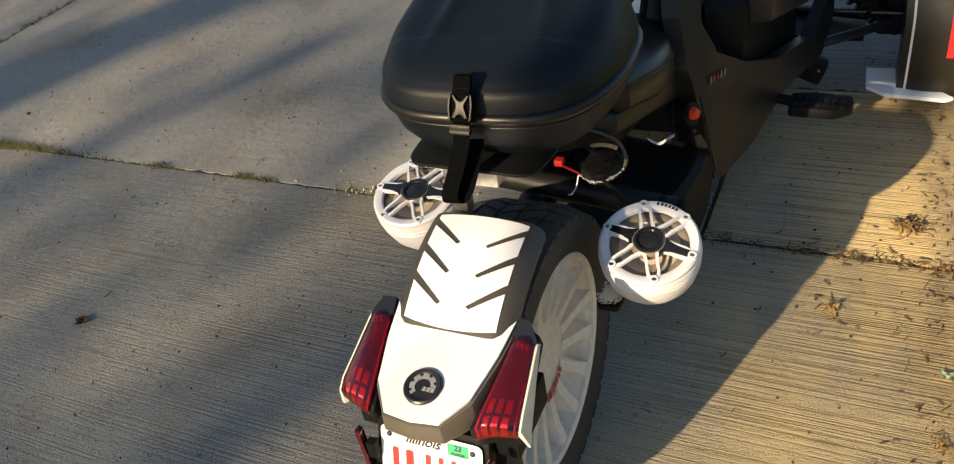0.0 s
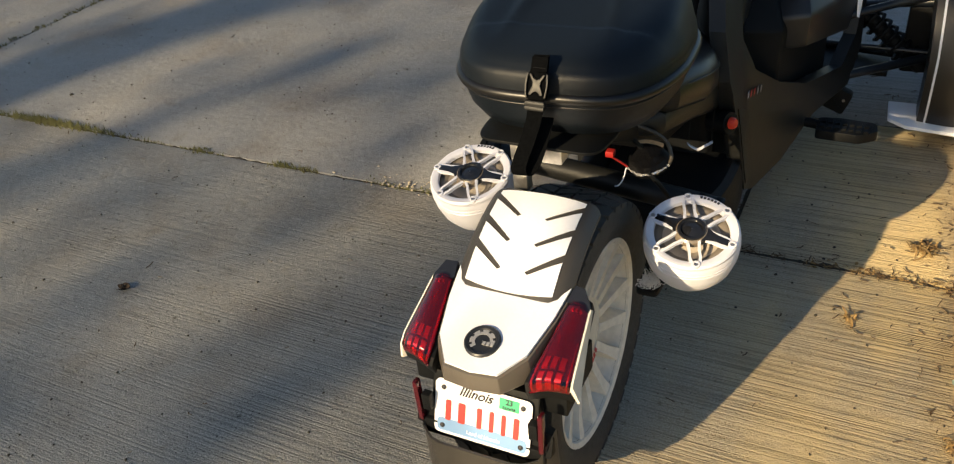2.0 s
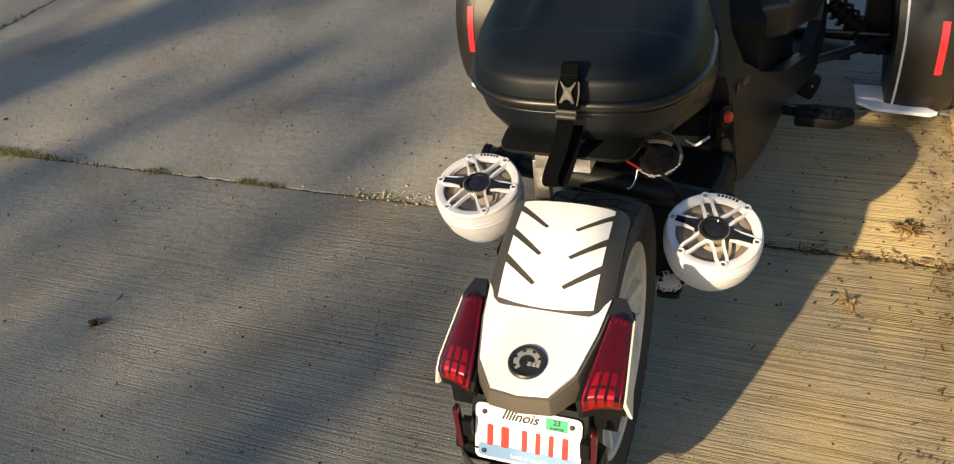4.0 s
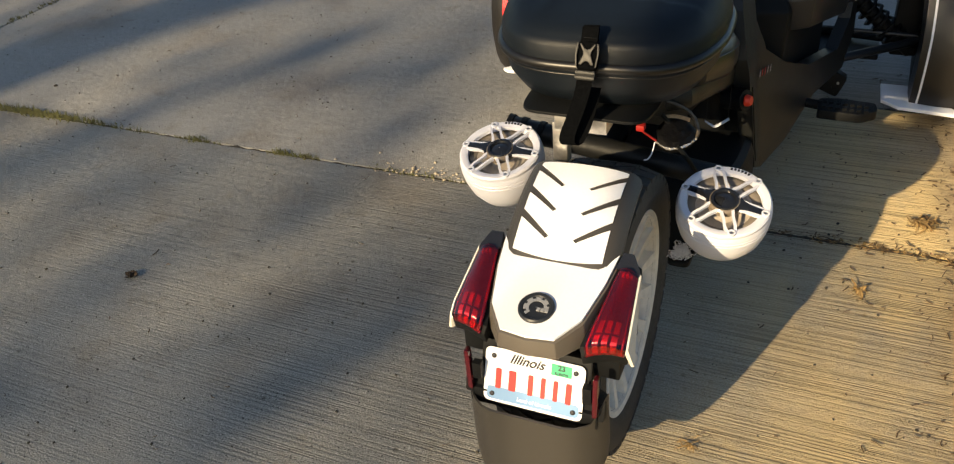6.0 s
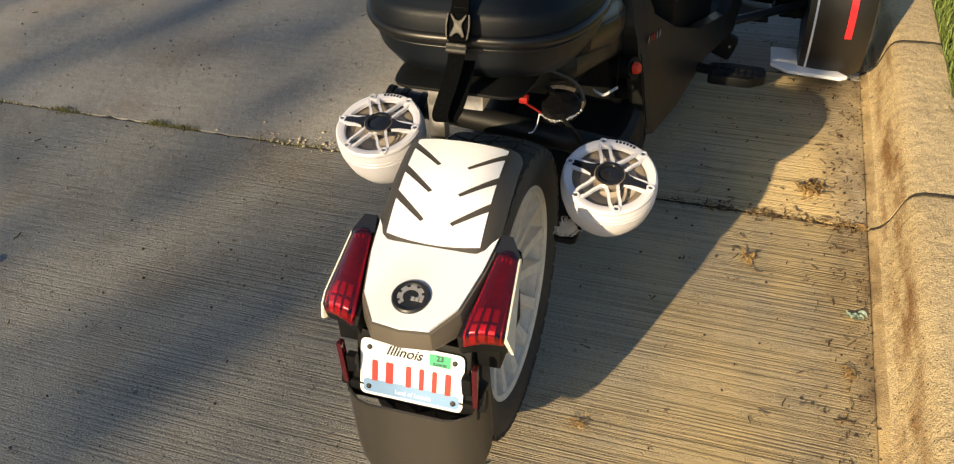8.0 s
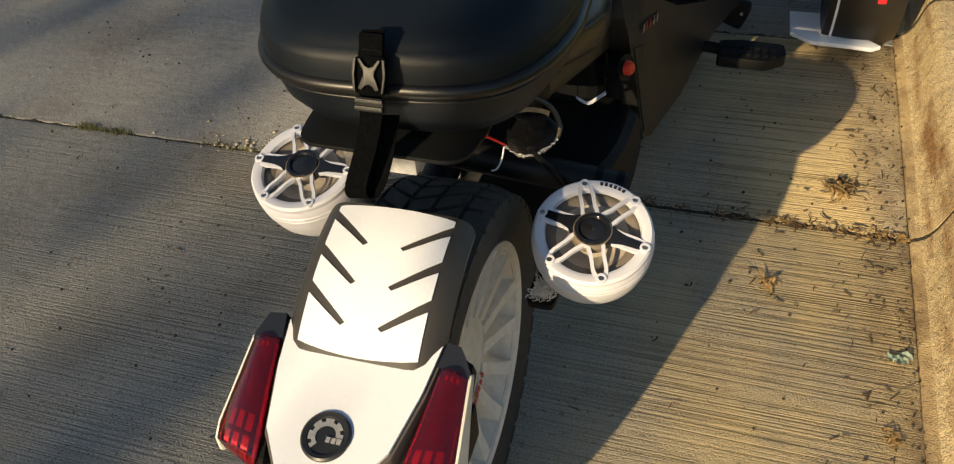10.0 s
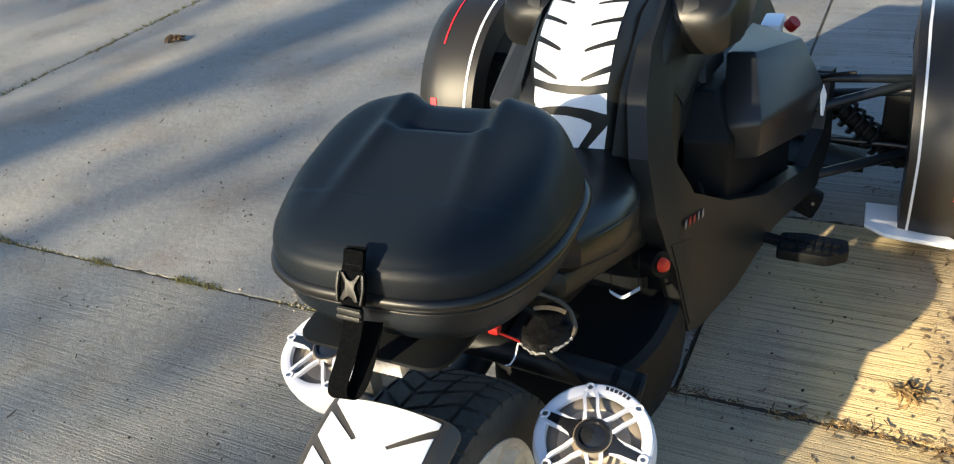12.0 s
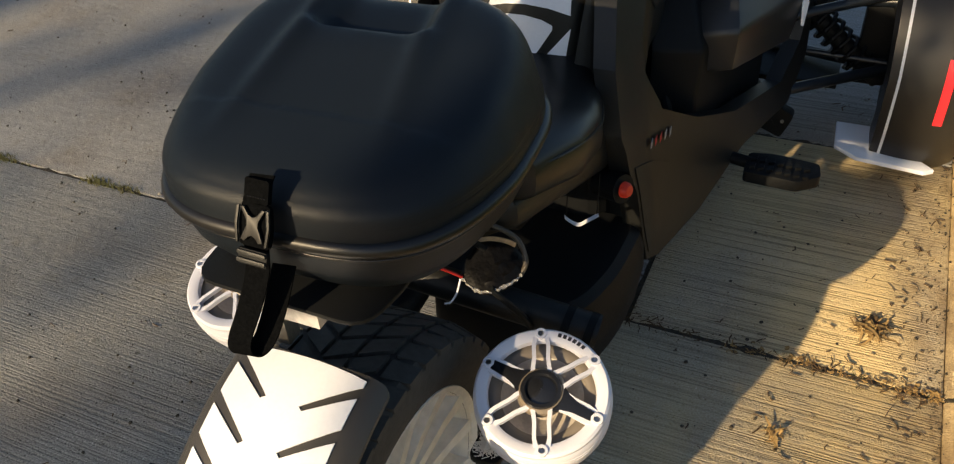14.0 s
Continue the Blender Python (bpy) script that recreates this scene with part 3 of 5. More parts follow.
def tail_lamp(k):
    """k: +1 for one side, -1 for the other."""
    I0, I1, I2 = Vector((0.104, -0.232, 0.556)), Vector((0.081, -0.378, 0.497)), Vector((0.085, -0.384, 0.480))
    O0, O1, O2 = Vector((0.136, -0.236, 0.552)), Vector((0.146, -0.362, 0.493)), Vector((0.144, -0.362, 0.476))

    def f(a, b):
        """The lamp's face: a across (0 inner, 1 outer), b from top to bottom."""
        inner = I0.lerp(I1, min(b / 0.8, 1)).lerp(I2, max(0, (b - 0.8) / 0.2))
        outer = O0.lerp(O1, min(b / 0.8, 1)).lerp(O2, max(0, (b - 0.8) / 0.2))
        p = inner.lerp(outer, a) + Vector((0, -0.35, 1)).normalized() * 0.010 * math.sin(math.pi * min(1, max(0, a)))
        return Vector(((p.x + 0.006) * k, p.y, p.z))

    n = Vector((0, -0.35, 1)).normalized()

    def strip(a0, a1, b0, b1, top, low, bevel=0.0, steps=7):
        loops = []
        for i in range(steps):
            b = b0 + (b1 - b0) * i / (steps - 1)
            row = [f(a0 + (a1 - a0) * j / 4, b) for j in range(5)]
            loops.append([p + n * low for p in row] + [p + n * top for p in row[::-1]])
        bm = bmesh.new()
        loft(bm, loops)
        return bm

    lamp = part("tail_lamp", strip(-0.10, 1.04, -0.05, 0.99, -0.006, -0.032), M_BLACK, bike, "red tail lamp in a black housing")
    part("lens", strip(0.0, 1.0, 0.06, 1.05, 0.004, 0.001), M_LENS, lamp, "glossy red lens")
    for j in range(3):
        for b0 in (0.58, 0.72, 0.86):
            part("light_bar", strip(0.20 + j * 0.22, 0.34 + j * 0.22, b0, b0 + 0.11, 0.0, -0.004, steps=4), M_LENS_IN, lamp)
    part("light_strip", strip(0.05, 0.10, 0.10, 0.97, 0.0, -0.006), M_LENS_IN, lamp)
    part("light_strip", strip(0.90, 0.93, 0.40, 0.97, 0.0, -0.006), M_LENS_IN, lamp)
    for a in (0.30, 0.48, 0.66):
        part("light_dot", strip(a, a + 0.08, 0.10, 0.13, 0.0, -0.005, steps=3), M_LENS_IN, lamp)
    part("lamp_floor", strip(0.02, 0.98, 0.06, 1.0, -0.0045, -0.0055), M_LENSFLOOR, lamp)
    inner = -0.14
    cap = bmesh.new()
    loft(cap, [[f(inner, 0.06) + n * z, f(1.04, 0.075) + n * z, f(1.04, 0.02) + n * z, f(0.55, -0.10) + n * (z - 0.002), f(inner, -0.10) + n * z] for z in (-0.02, 0.005)])
    part("cap", cap, M_BLACKGLOSS, lamp, "gloss black pointed lamp cap")
    bm = bmesh.new()
    loops = []
    for b, w in ((0.05, 0.25), (0.3, 0.45), (0.7, 0.85), (0.88, 1.0), (1.0, 0.75)):
        p = f(1.02, b)
        loops.append([p + n * 0.004, p + Vector((0.003 * k, 0, 0)) + n * 0.003, p + Vector((0.012 * w * k, 0.006, -0.036 * w)), p + Vector((0.006 * w * k, 0.012, -0.037 * w))])
    loft(bm, loops)
    part("lamp_trim", bm, M_RIM, lamp, "white outer trim")
    # Block added under the lamp to close a sunlit gap in the tail's shadow.
    part("lamp_bracket", box(min(0.075 * k, 0.140 * k), max(0.075 * k, 0.140 * k), -0.350, -0.225, 0.405, 0.470, 0.004), M_BLACK, lamp, "black lamp bracket")


tail_lamp(1)
tail_lamp(-1)

# number plate on its bracket
PL = Matrix.Translation((0, -0.386, 0.391)) @ Matrix(((1, 0, 0, 0), (0, 0.326, -0.945, 0), (0, 0.945, 0.326, 0), (0, 0, 0, 1)))


def on_plate(poly, z0, z1, bevel=0.0):
    return solid([[PL @ Vector((x, y, z)) for x, y in poly] for z in (z0, z1)], bevel)


def rect(x0, x1, y0, y1):
    return [(x0, y0), (x1, y0), (x1, y1), (x0, y1)]


# Wings beside the plate are widened to stop sun leaking into the shadow.
part("plate_bracket", on_plate(rounded([(-0.126, -0.046), (0.126, -0.046), (0.126, -0.004), (0.098, 0.010), (0.098, 0.062), (-0.098, 0.062), (-0.098, 0.010), (-0.126, -0.004)], 0.006), -0.03, -0.006, 0.002), M_BLACK, bike)
plate = part("number_plate", on_plate(rounded(rect(-0.089, 0.089, -0.051, 0.051), 0.012), -0.0015, 0.0, 0), M_PLATE, bike, "white motorcycle number plate with red characters")
part("plate_band", on_plate(rounded(rect(-0.083, 0.083, -0.046, -0.022), 0.008), 0.0, 0.0004), M_BLUE, plate, "blue band")
for i, (x0, x1) in enumerate(((-0.073, -0.053), (-0.049, -0.026), (-0.014, 0.005), (0.009, 0.027), (0.031, 0.049), (0.053, 0.073))):
    part("character_bar", on_plate(rounded(rect(x0 + 0.005, x1 - 0.005, -0.024, 0.014), 0.003), 0.0, 0.0012), M_REDINK, plate)
part("sticker", on_plate(rect(0.030, 0.066, 0.024, 0.045), 0.0, 0.0005), M_GREEN, plate, "green registration sticker")
for x, y in ((-0.073, 0.036), (0.073, 0.036), (-0.073, -0.036), (0.073, -0.036)):
    bm = bmesh.new()
    lathe(bm, [(0.0045, 0.0), (0.0045, 0.002), (0.003, 0.0032), (0.001, 0.0034)], PL @ Matrix.Translation((x, y, 0)), 12, cap=True)
    part("plate_bolt", bm, M_INK, plate)


def plate_text(name, body, size, x, y, mat, shear=0.0):
    text(name, body, size, PL @ Matrix.Translation((x, y, 0.0008)), mat, plate, 0.0003, shear)


plate_text("state_name", "Illinois", 0.024, -0.014, 0.036, M_INK, 0.4)
plate_text("motto", "Land of Lincoln", 0.010, 0.004, -0.037, M_PLATE)
plate_text("sticker_year", "23", 0.013, 0.048, 0.0385, M_INK)
plate_text("sticker_word", "ILLINOIS", 0.006, 0.048, 0.028, M_INK)
for k in (-1, 1):
    bm = solid([[(k * x, y, z) for x, z in rounded([(0.107, 0.358), (0.116, 0.360), (0.118, 0.448), (0.109, 0.446)], 0.006)] for y in (-0.402, -0.388)], 0.002)
    r = part("side_reflector", bm, M_DARKRED, bike, "slim red side reflector")
    part("reflector_arm", box(k * 0.106 if k > 0 else -0.106, k * 0.09 if k > 0 else -0.09, -0.40, -0.385, 0.385, 0.42, 0.002), M_BLACK, bike)


def flap_surface(u, v, h):
    a = abs(u)
    y = -0.424 + 9.0 * max(0.0, a - 0.06) ** 2 + (0.345 - v) * 0.02 + 0.6 * max(0.0, 0.2 - v) ** 1.5
    return Vector((math.copysign(min(a, 0.085 + (a - 0.085) * 0.8) if a > 0.085 else a, u), y - h, v))


part("mud_flap", wrapped([(-0.138, 0.395), (-0.112, 0.345), (0.112, 0.345), (0.138, 0.395), (0.140, 0.27), (0.136, 0.235), (0.126, 0.205), (0.106, 0.176), (0.075, 0.159), (-0.07, 0.159), (-0.102, 0.176), (-0.124, 0.205), (-0.136, 0.235), (-0.140, 0.27)],
                         flap_surface, 0.005, 0.02), M_GREY, bike, "dark grey plastic mud flap")
# Made wider and taller to shut out sun above the flap.
part("flap_carrier", box(-0.116, 0.116, -0.398, -0.36, 0.325, 0.362, 0.006), M_BLACK, bike)


# rack under the top case
part("rack_plate", plate_xy(rounded([(-0.116, -0.088), (0.104, -0.092), (0.118, -0.02), (0.10, 0.24), (-0.10, 0.24), (-0.124, -0.02)], 0.03), 0.742, 0.748, 0.002), M_BLACK, bike, "thin black steel rack plate")
bm = box(-0.055, 0.040, -0.082, 0.02, 0.712, 0.7415, 0.002)
part("rack_bracket", bm, M_METAL, bike, "bare aluminium rack bracket")
part("rack_foot", box(-0.072, -0.044, -0.045, -0.020, 0.620, 0.705, 0.002), M_METAL, bike, "bare aluminium bracket foot")
part("rack_arm", solid([[(x, 0.14, z) for x, z in ((-0.06, 0.64), (0.06, 0.64), (0.06, 0.735), (-0.06, 0.735))], [(x, 0.42, z) for x, z in ((-0.09, 0.50), (0.09, 0.50), (0.09, 0.62), (-0.09, 0.62))]], 0.006), M_BLACK, bike)

# tail undertray, swingarm, belly, muffler box
part("undertray", solid([[(x, y, 0.47) for x, y in ((-0.07, 0.42), (0.07, 0.42), (0.13, 0.72), (-0.13, 0.72))],
                         [(x, y, 0.63) for x, y in ((-0.07, 0.27), (0.07, 0.27), (0.13, 0.72), (-0.13, 0.72))]], 0.015), M_BLACK, bike, "black plastic undertray")
MUFFLER = rounded([(-0.10, 0.37), (0.150, 0.37), (0.196, 0.43), (0.222, 0.53), (0.228, 0.70), (-0.10, 0.70)], 0.05)
part("muffler_box", solid([[(x * sc, 0.55 + (y - 0.55) * sc, z) for x, y in MUFFLER] for sc, z in ((0.86, 0.13), (0.96, 0.17), (1.0, 0.24), (0.99, 0.29), (0.95, 0.325), (0.88, 0.338))]), M_BLACK, bike, "black rounded cover over the muffler")
bm = bmesh.new()
rod(bm, (-0.265, 0.235, 0.525), (0.246, 0.285, 0.430), 0.026, 20)
bar = part("speaker_bar", bm, M_BODY, bike, "black steel crossbar")
for x in (-0.27, -0.24, -0.20, 0.20, 0.235):
    bm = bmesh.new()
    z, y = 0.475 - x * 0.191, 0.26 + x * 0.096
    rod(bm, (x - 0.006, y, z), (x + 0.006, y, z - 0.002), 0.030, 20)
    part("bar_clamp", bm, M_BLACK, bar)
bm = bmesh.new()
rod(bm, (-0.13, 0.0, 0.30), (-0.13, 0.62, 0.33), 0.035, 16)
part("swing_arm", bm, M_BLACK, bike)
part("engine_block", solid([[(x, y, 0.10) for x, y in rounded([(-0.17, 0.66), (0.15, 0.66), (0.15, 1.62), (-0.17, 1.62)], 0.05)], [(x, y, 0.62) for x, y in rounded([(-0.15, 0.66), (0.13, 0.66), (0.12, 1.60), (-0.15, 1.60)], 0.05)]], 0.02), M_BLACK, bike, "dark engine and frame")
part("speaker_hanger", solid([[(x, y, z) for x, y in rounded([(0.13, 0.05), (0.175, 0.05), (0.18, 0.12), (0.13, 0.12)], 0.012)] for z in (0.355, 0.368)], 0.003), M_BLACK, bike, "black speaker bracket")
part("speaker_hanger", solid([[(-x, y, z) for x, y in rounded([(0.14, 0.05), (0.20, 0.05), (0.20, 0.14), (0.14, 0.14)], 0.015)] for z in (0.40, 0.413)], 0.003), M_BLACK, bike, "black speaker bracket")

# frayed white fluff caught on the speaker bracket
rng = random.Random(8)
bm = bmesh.new()
for k in range(320):
    p = Vector((0.150 + rng.gauss(0, 0.007), 0.078 + rng.gauss(0, 0.008), 0.3690 + abs(rng.gauss(0, 0.008))))
    q = [p]
    for _ in range(3):
        q.append(q[-1] + Vector((rng.gauss(0, 0.0035), rng.gauss(0, 0.0035), rng.gauss(0, 0.003))))
        q[-1].z = max(q[-1].z, 0.3688)
    tube(bm, q, 0.0008, 4, curve=False)
tagged(link("fluff", bm, M_FLUFF), "frayed white fluff caught on the speaker bracket", "fluff")

# rider seat and its side cover
def body(rows, bevel=0.0):
    """A lofted body: rows of (y, half width, z low, z high, roundness)."""
    loops = []
    for y, w, z0, z1, k in rows:
        lp = []
        for i in range(28):
            a = 2 * math.pi * i / 28
            c, d = math.cos(a), math.sin(a)
            lp.append((w * math.copysign(abs(c) ** k, c), y, (z0 + z1) / 2 + (z1 - z0) / 2 * math.copysign(abs(d) ** k, d)))
        loops.append(lp)
    return solid(loops)


seat = part("seat", body([(0.27, 0.04, 0.66, 0.69, 0.6), (0.275, 0.10, 0.645, 0.71, 0.6), (0.30, 0.145, 0.625, 0.725, 0.55), (0.40, 0.182, 0.600, 0.715, 0.55), (0.50, 0.180, 0.580, 0.690, 0.55),
                          (0.58, 0.155, 0.575, 0.68, 0.6), (0.64, 0.12, 0.59, 0.69, 0.7), (0.68, 0.10, 0.60, 0.70, 0.7)]), M_LEATHER, bike, "black vinyl rider seat")
for k in (-1, 1):
    bm = bmesh.new()
    tube(bm, [(k * 0.094, 0.283, 0.690), (k * 0.146, 0.32, 0.690), (k * 0.178, 0.40, 0.680), (k * 0.177, 0.50, 0.655), (k * 0.153, 0.58, 0.645)], 0.0025, 6)
    part("seat_seam", bm, M_PIPING, seat)
part("seat_base", body([(0.255, 0.07, 0.590, 0.63, 0.5), (0.29, 0.120, 0.580, 0.645, 0.45), (0.45, 0.155, 0.540, 0.635, 0.45), (0.60, 0.165, 0.480, 0.61, 0.45), (0.68, 0.15, 0.46, 0.58, 0.5)]), M_BODY, bike, "dark grey seat base cover")


# tank cover in front of the seat, with its tyre-track decal
TANK = [(0.600, 0.60), (0.622, 0.665), (0.645, 0.775), (0.70, 0.868), (0.80, 0.925), (0.95, 0.965), (1.15, 0.985)]
_tp = smooth_path([(0, y, z) for y, z in TANK], 8)
_tl = [0.0]
for a, b in zip(_tp, _tp[1:]):
    _tl.append(_tl[-1] + (b - a).length)


def tank_line(s):
    s = max(0.0, min(_tl[-1] - 1e-6, s))
    i = max(k for k in range(len(_tl) - 1) if _tl[k] <= s)
    t = (s - _tl[i]) / (_tl[i + 1] - _tl[i])
    d = (_tp[i + 1] - _tp[i]).normalized()
    return _tp[i].lerp(_tp[i + 1], t), Vector((0, -d.z, d.y))


def tank_surface(u, s, h):
    p, n = tank_line(s)
    a = abs(u)
    drop = 0.012 * (a / 0.08) ** 2 + max(0, a - 0.085) * 0.9
    return p + n * (h - drop) + Vector((math.copysign(a - max(0, a - 0.085) * 0.45, u), 0, 0))


part("tank_cover", wrapped([(-0.225, 0.03), (-0.10, 0.0), (0.10, 0.0), (0.225, 0.03), (0.245, 0.62), (-0.245, 0.62)], lambda u, s, h: tank_surface(u, s, h - 0.010), 0.010, 0.025), M_BODY, bike, "dark grey tank cover")
decal = [[(-0.068, 0.05), (-0.045, 0.062), (-0.072, 0.118)], [(0.068, 0.035), (0.078, 0.125), (0.036, 0.072)],
         [(-0.040, 0.068), (0.0, 0.060), (0.024, 0.072), (0.048, 0.112), (0.048, 0.120), (0.03, 0.128), (0, 0.133), (-0.03, 0.132), (-0.055, 0.126)],
         [(-0.070, 0.137), (-0.035, 0.146), (0, 0.149), (0.04, 0.146), (0.076, 0.137), (0.074, 0.178), (0.04, 0.172), (0, 0.171), (-0.04, 0.175), (-0.070, 0.182)]]
for poly, up in zip(decal, (0.012, 0.012, 0.020, 0.022)):
    part("tank_decal", wrapped(poly, lambda u, s, h, up=up: tank_surface(u, s + up, h), 0.0015, 0.015), M_WHITE, bike, "white panel of the tyre-track decal")
right = []
for v in [0.228 + 0.055 * k for k in range(6)]:
    right += [(0.076, v), (0.026, v - 0.022), (0.022, v - 0.019), (0.026, v - 0.014), (0.076, v + 0.014)]
poly = [(-0.073, 0.208), (-0.04, 0.200), (0, 0.198), (0.04, 0.199), (0.074, 0.206)] + right + [(0.076, 0.56), (-0.076, 0.56)] + [(-u, v) for u, v in right[::-1]]
part("tank_decal", wrapped(poly, lambda u, s, h: tank_surface(u, s + 0.012, h), 0.0015, 0.015), M_WHITE, bike, "white tyre-track decal with wedge slots")

# tank sides
for k in (-1, 1):
    part("tank_side", solid([[(k * x, y, z) for x, y, z in ((0.085, 0.60, 0.62), (0.098, 0.66, 0.80), (0.10, 0.80, 0.90), (0.10, 1.15, 0.96), (0.10, 1.15, 0.60), (0.09, 0.75, 0.55))],
                             [(k * x, y, z) for x, y, z in ((0.150, 0.62, 0.60), (0.150, 0.70, 0.74), (0.15, 0.82, 0.82), (0.16, 1.15, 0.86), (0.16, 1.15, 0.62), (0.15, 0.75, 0.56))]], 0.012), M_BODY, bike, "dark grey tank side")
    pad = part("knee_bag", body([(0.90, 0.05, 0.80, 0.85, 0.7), (0.92, 0.080, 0.770, 0.88, 0.55), (1.0, 0.098, 0.758, 0.925, 0.5), (1.12, 0.096, 0.77, 0.955, 0.5), (1.24, 0.06, 0.80, 0.95, 0.6)]), M_LEATHER, bike, "black vinyl bag on the tank side")
    for v in pad.data.vertices:
        v.co.x += k * 0.166
    bm = bmesh.new()
    ribbon(bm, [(k * 0.170, 0.962, 0.925), (k * 0.168, 0.918, 0.875), (k * 0.166, 0.902, 0.82), (k * 0.165, 0.918, 0.776)], 0.030, 0.006, (1, 0.1 * k, 0))
    part("bag_strap", bm, M_PIPING, pad, "glossy black strap")


def side_bow(y, z):
    return 0.24 * max(0.0, y - 0.72) * max(0.0, min(1.0, (0.85 - z) / 0.3)) + 0.09 * (0.5 - z) - 0.12 * max(0.0, z - 0.55)


FRAME = [(0.575, 0.58), (0.60, 0.69), (0.66, 0.78), (0.75, 0.85), (0.92, 0.90), (1.10, 0.90), (1.10, 0.80), (0.93, 0.775), (0.80, 0.745), (0.745, 0.68), (0.735, 0.62), (0.775, 0.53), (0.92, 0.435), (1.10, 0.355),
         (1.36, 0.30), (1.47, 0.36), (1.53, 0.50), (1.56, 0.50), (1.52, 0.30), (1.42, 0.215), (1.15, 0.240), (0.93, 0.200), (0.75, 0.205), (0.69, 0.235), (0.668, 0.31), (0.64, 0.43), (0.60, 0.50)]
for k in (-1, 1):
    bm = wrapped(FRAME, lambda y, z, h: Vector((0.165 + h + side_bow(y, z), y, z)), 0.037, 0.035)
    if k < 0:
        for v in bm.verts:
            v.co.x = -v.co.x + 0.05 * max(0.0, min(1.0, (v.co.z - 0.5) / 0.2))
    frame_ob = part("side_frame", bm, M_BODY, bike, "dark grey plastic side frame")
    bm = wrapped([(0.628, 0.492), (0.74, 0.438), (0.80, 0.40), (0.86, 0.33), (0.845, 0.235), (0.755, 0.222), (0.698, 0.25), (0.676, 0.32), (0.652, 0.42)], lambda y, z, h: Vector((0.2015 + h + side_bow(y, z), y, z)), 0.0032, 0.035)
    if k < 0:
        for v in bm.verts:
            v.co.x = -v.co.x
    part("side_panel", bm, M_BODY, frame_ob)
    for i in range(5):
        bm = bmesh.new()
        y = 0.715 + i * 0.019
        loft(bm, [[(k * (x + side_bow(y, 0.45)), y + dy, 0.478 - i * 0.004 + dz) for dy, dz in ((0, 0), (0.012, 0.001), (0.012, 0.017), (0, 0.016))] for x in (0.2052, 0.2064)])
        part("side_lettering", bm, M_REDINK if i in (1, 2) else M_SILVER, frame_ob, "small silver and red lettering")
    # storage box seen through the frame
    low = [(0.15, 0.93, 0.20), (0.235, 0.97, 0.22), (0.32, 1.40, 0.22), (0.15, 1.44, 0.20)]
    mid = [(0.15, 0.93, 0.56), (0.245, 0.965, 0.555), (0.32, 1.42, 0.48), (0.15, 1.46, 0.48)]
    top = [(0.12, 0.99, 0.66), (0.20, 1.02, 0.65), (0.24, 1.34, 0.63), (0.12, 1.36, 0.64)]
    part("inner_cover", solid([[(k * x, y, z) for x, y, z in lp] for lp in (low, mid, top)], 0.008), M_BLACK, bike, "black inner body cover")
    low = [(0.22, 1.00, 0.485), (0.300, 1.01, 0.50), (0.380, 1.30, 0.44), (0.22, 1.42, 0.38)]
    mid = [(0.22, 0.99, 0.575), (0.305, 1.00, 0.59), (0.400, 1.30, 0.56), (0.22, 1.46, 0.53)]
    top = [(0.20, 1.12, 0.70), (0.265, 1.12, 0.705), (0.340, 1.30, 0.675), (0.20, 1.44, 0.66)]
    pod = part("body_pod", solid([[(k * x - (0.045 if k < 0 else 0.0), y, z) for x, y, z in lp] for lp in (low, mid, top)], 0.010), M_POD, bike, "faceted dark grey body pod")
    bm = solid([[(k * (x + d), y, z) for x, y, z in ((0.396, 1.285, 0.485), (0.398, 1.300, 0.478), (0.400, 1.308, 0.53), (0.392, 1.300, 0.56), (0.390, 1.290, 0.54))] for d in (0.002, 0.006)], 0)
    part("pod_decal", bm, M_WHITE, pod, "small white decal")
    part("scoop", solid([[(k * x, y, z) for x, y, z in ((0.10, 1.02, 0.655), (0.175, 1.04, 0.655), (0.19, 1.16, 0.66), (0.10, 1.16, 0.66))], [(k * x, y, z) for x, y, z in ((0.10, 1.08, 0.745), (0.16, 1.09, 0.74), (0.18, 1.18, 0.72), (0.10, 1.18, 0.73))]], 0.006), M_BODY, bike)
    bm = bmesh.new()
    tube(bm, [(k * 0.150, 1.03, 0.66), (k * 0.156, 1.018, 0.59), (k * 0.174, 0.962, 0.48), (k * 0.19, 0.945, 0.40)], 0.014, 10)
    rail = part("frame_tube", bm, M_BLACK, bike)
    for x, y, z in ((0.155, 1.016, 0.588), (0.175, 0.960, 0.473)):
        bm = bmesh.new()
        rod(bm, (k * x, y - 0.012, z), (k * (x + 0.001), y - 0.018, z + 0.002), 0.0042, 8)
        part("bolt", bm, M_BOLT, rail)
    # foot peg
    px, py, pz = 0.404, 1.080, 0.240
    bm = solid([[(k * (px + x), py + y, pz + z) for x, y in rounded([(-0.055, -0.045), (0.06, -0.050), (0.105, -0.015), (0.098, 0.035), (0.0, 0.045), (-0.055, 0.035)], 0.012)] for z in (-0.02, 0.008)], 0.003)
    peg = part("foot_peg", bm, M_BLACK, bike, "black rubber-topped foot peg")
    for i in range(7):
        for j in range(2):
            bm = bmesh.new()
            x = px - 0.045 + i * 0.019
            y = py - 0.022 + j * 0.030 - 0.004 * i * 0.3
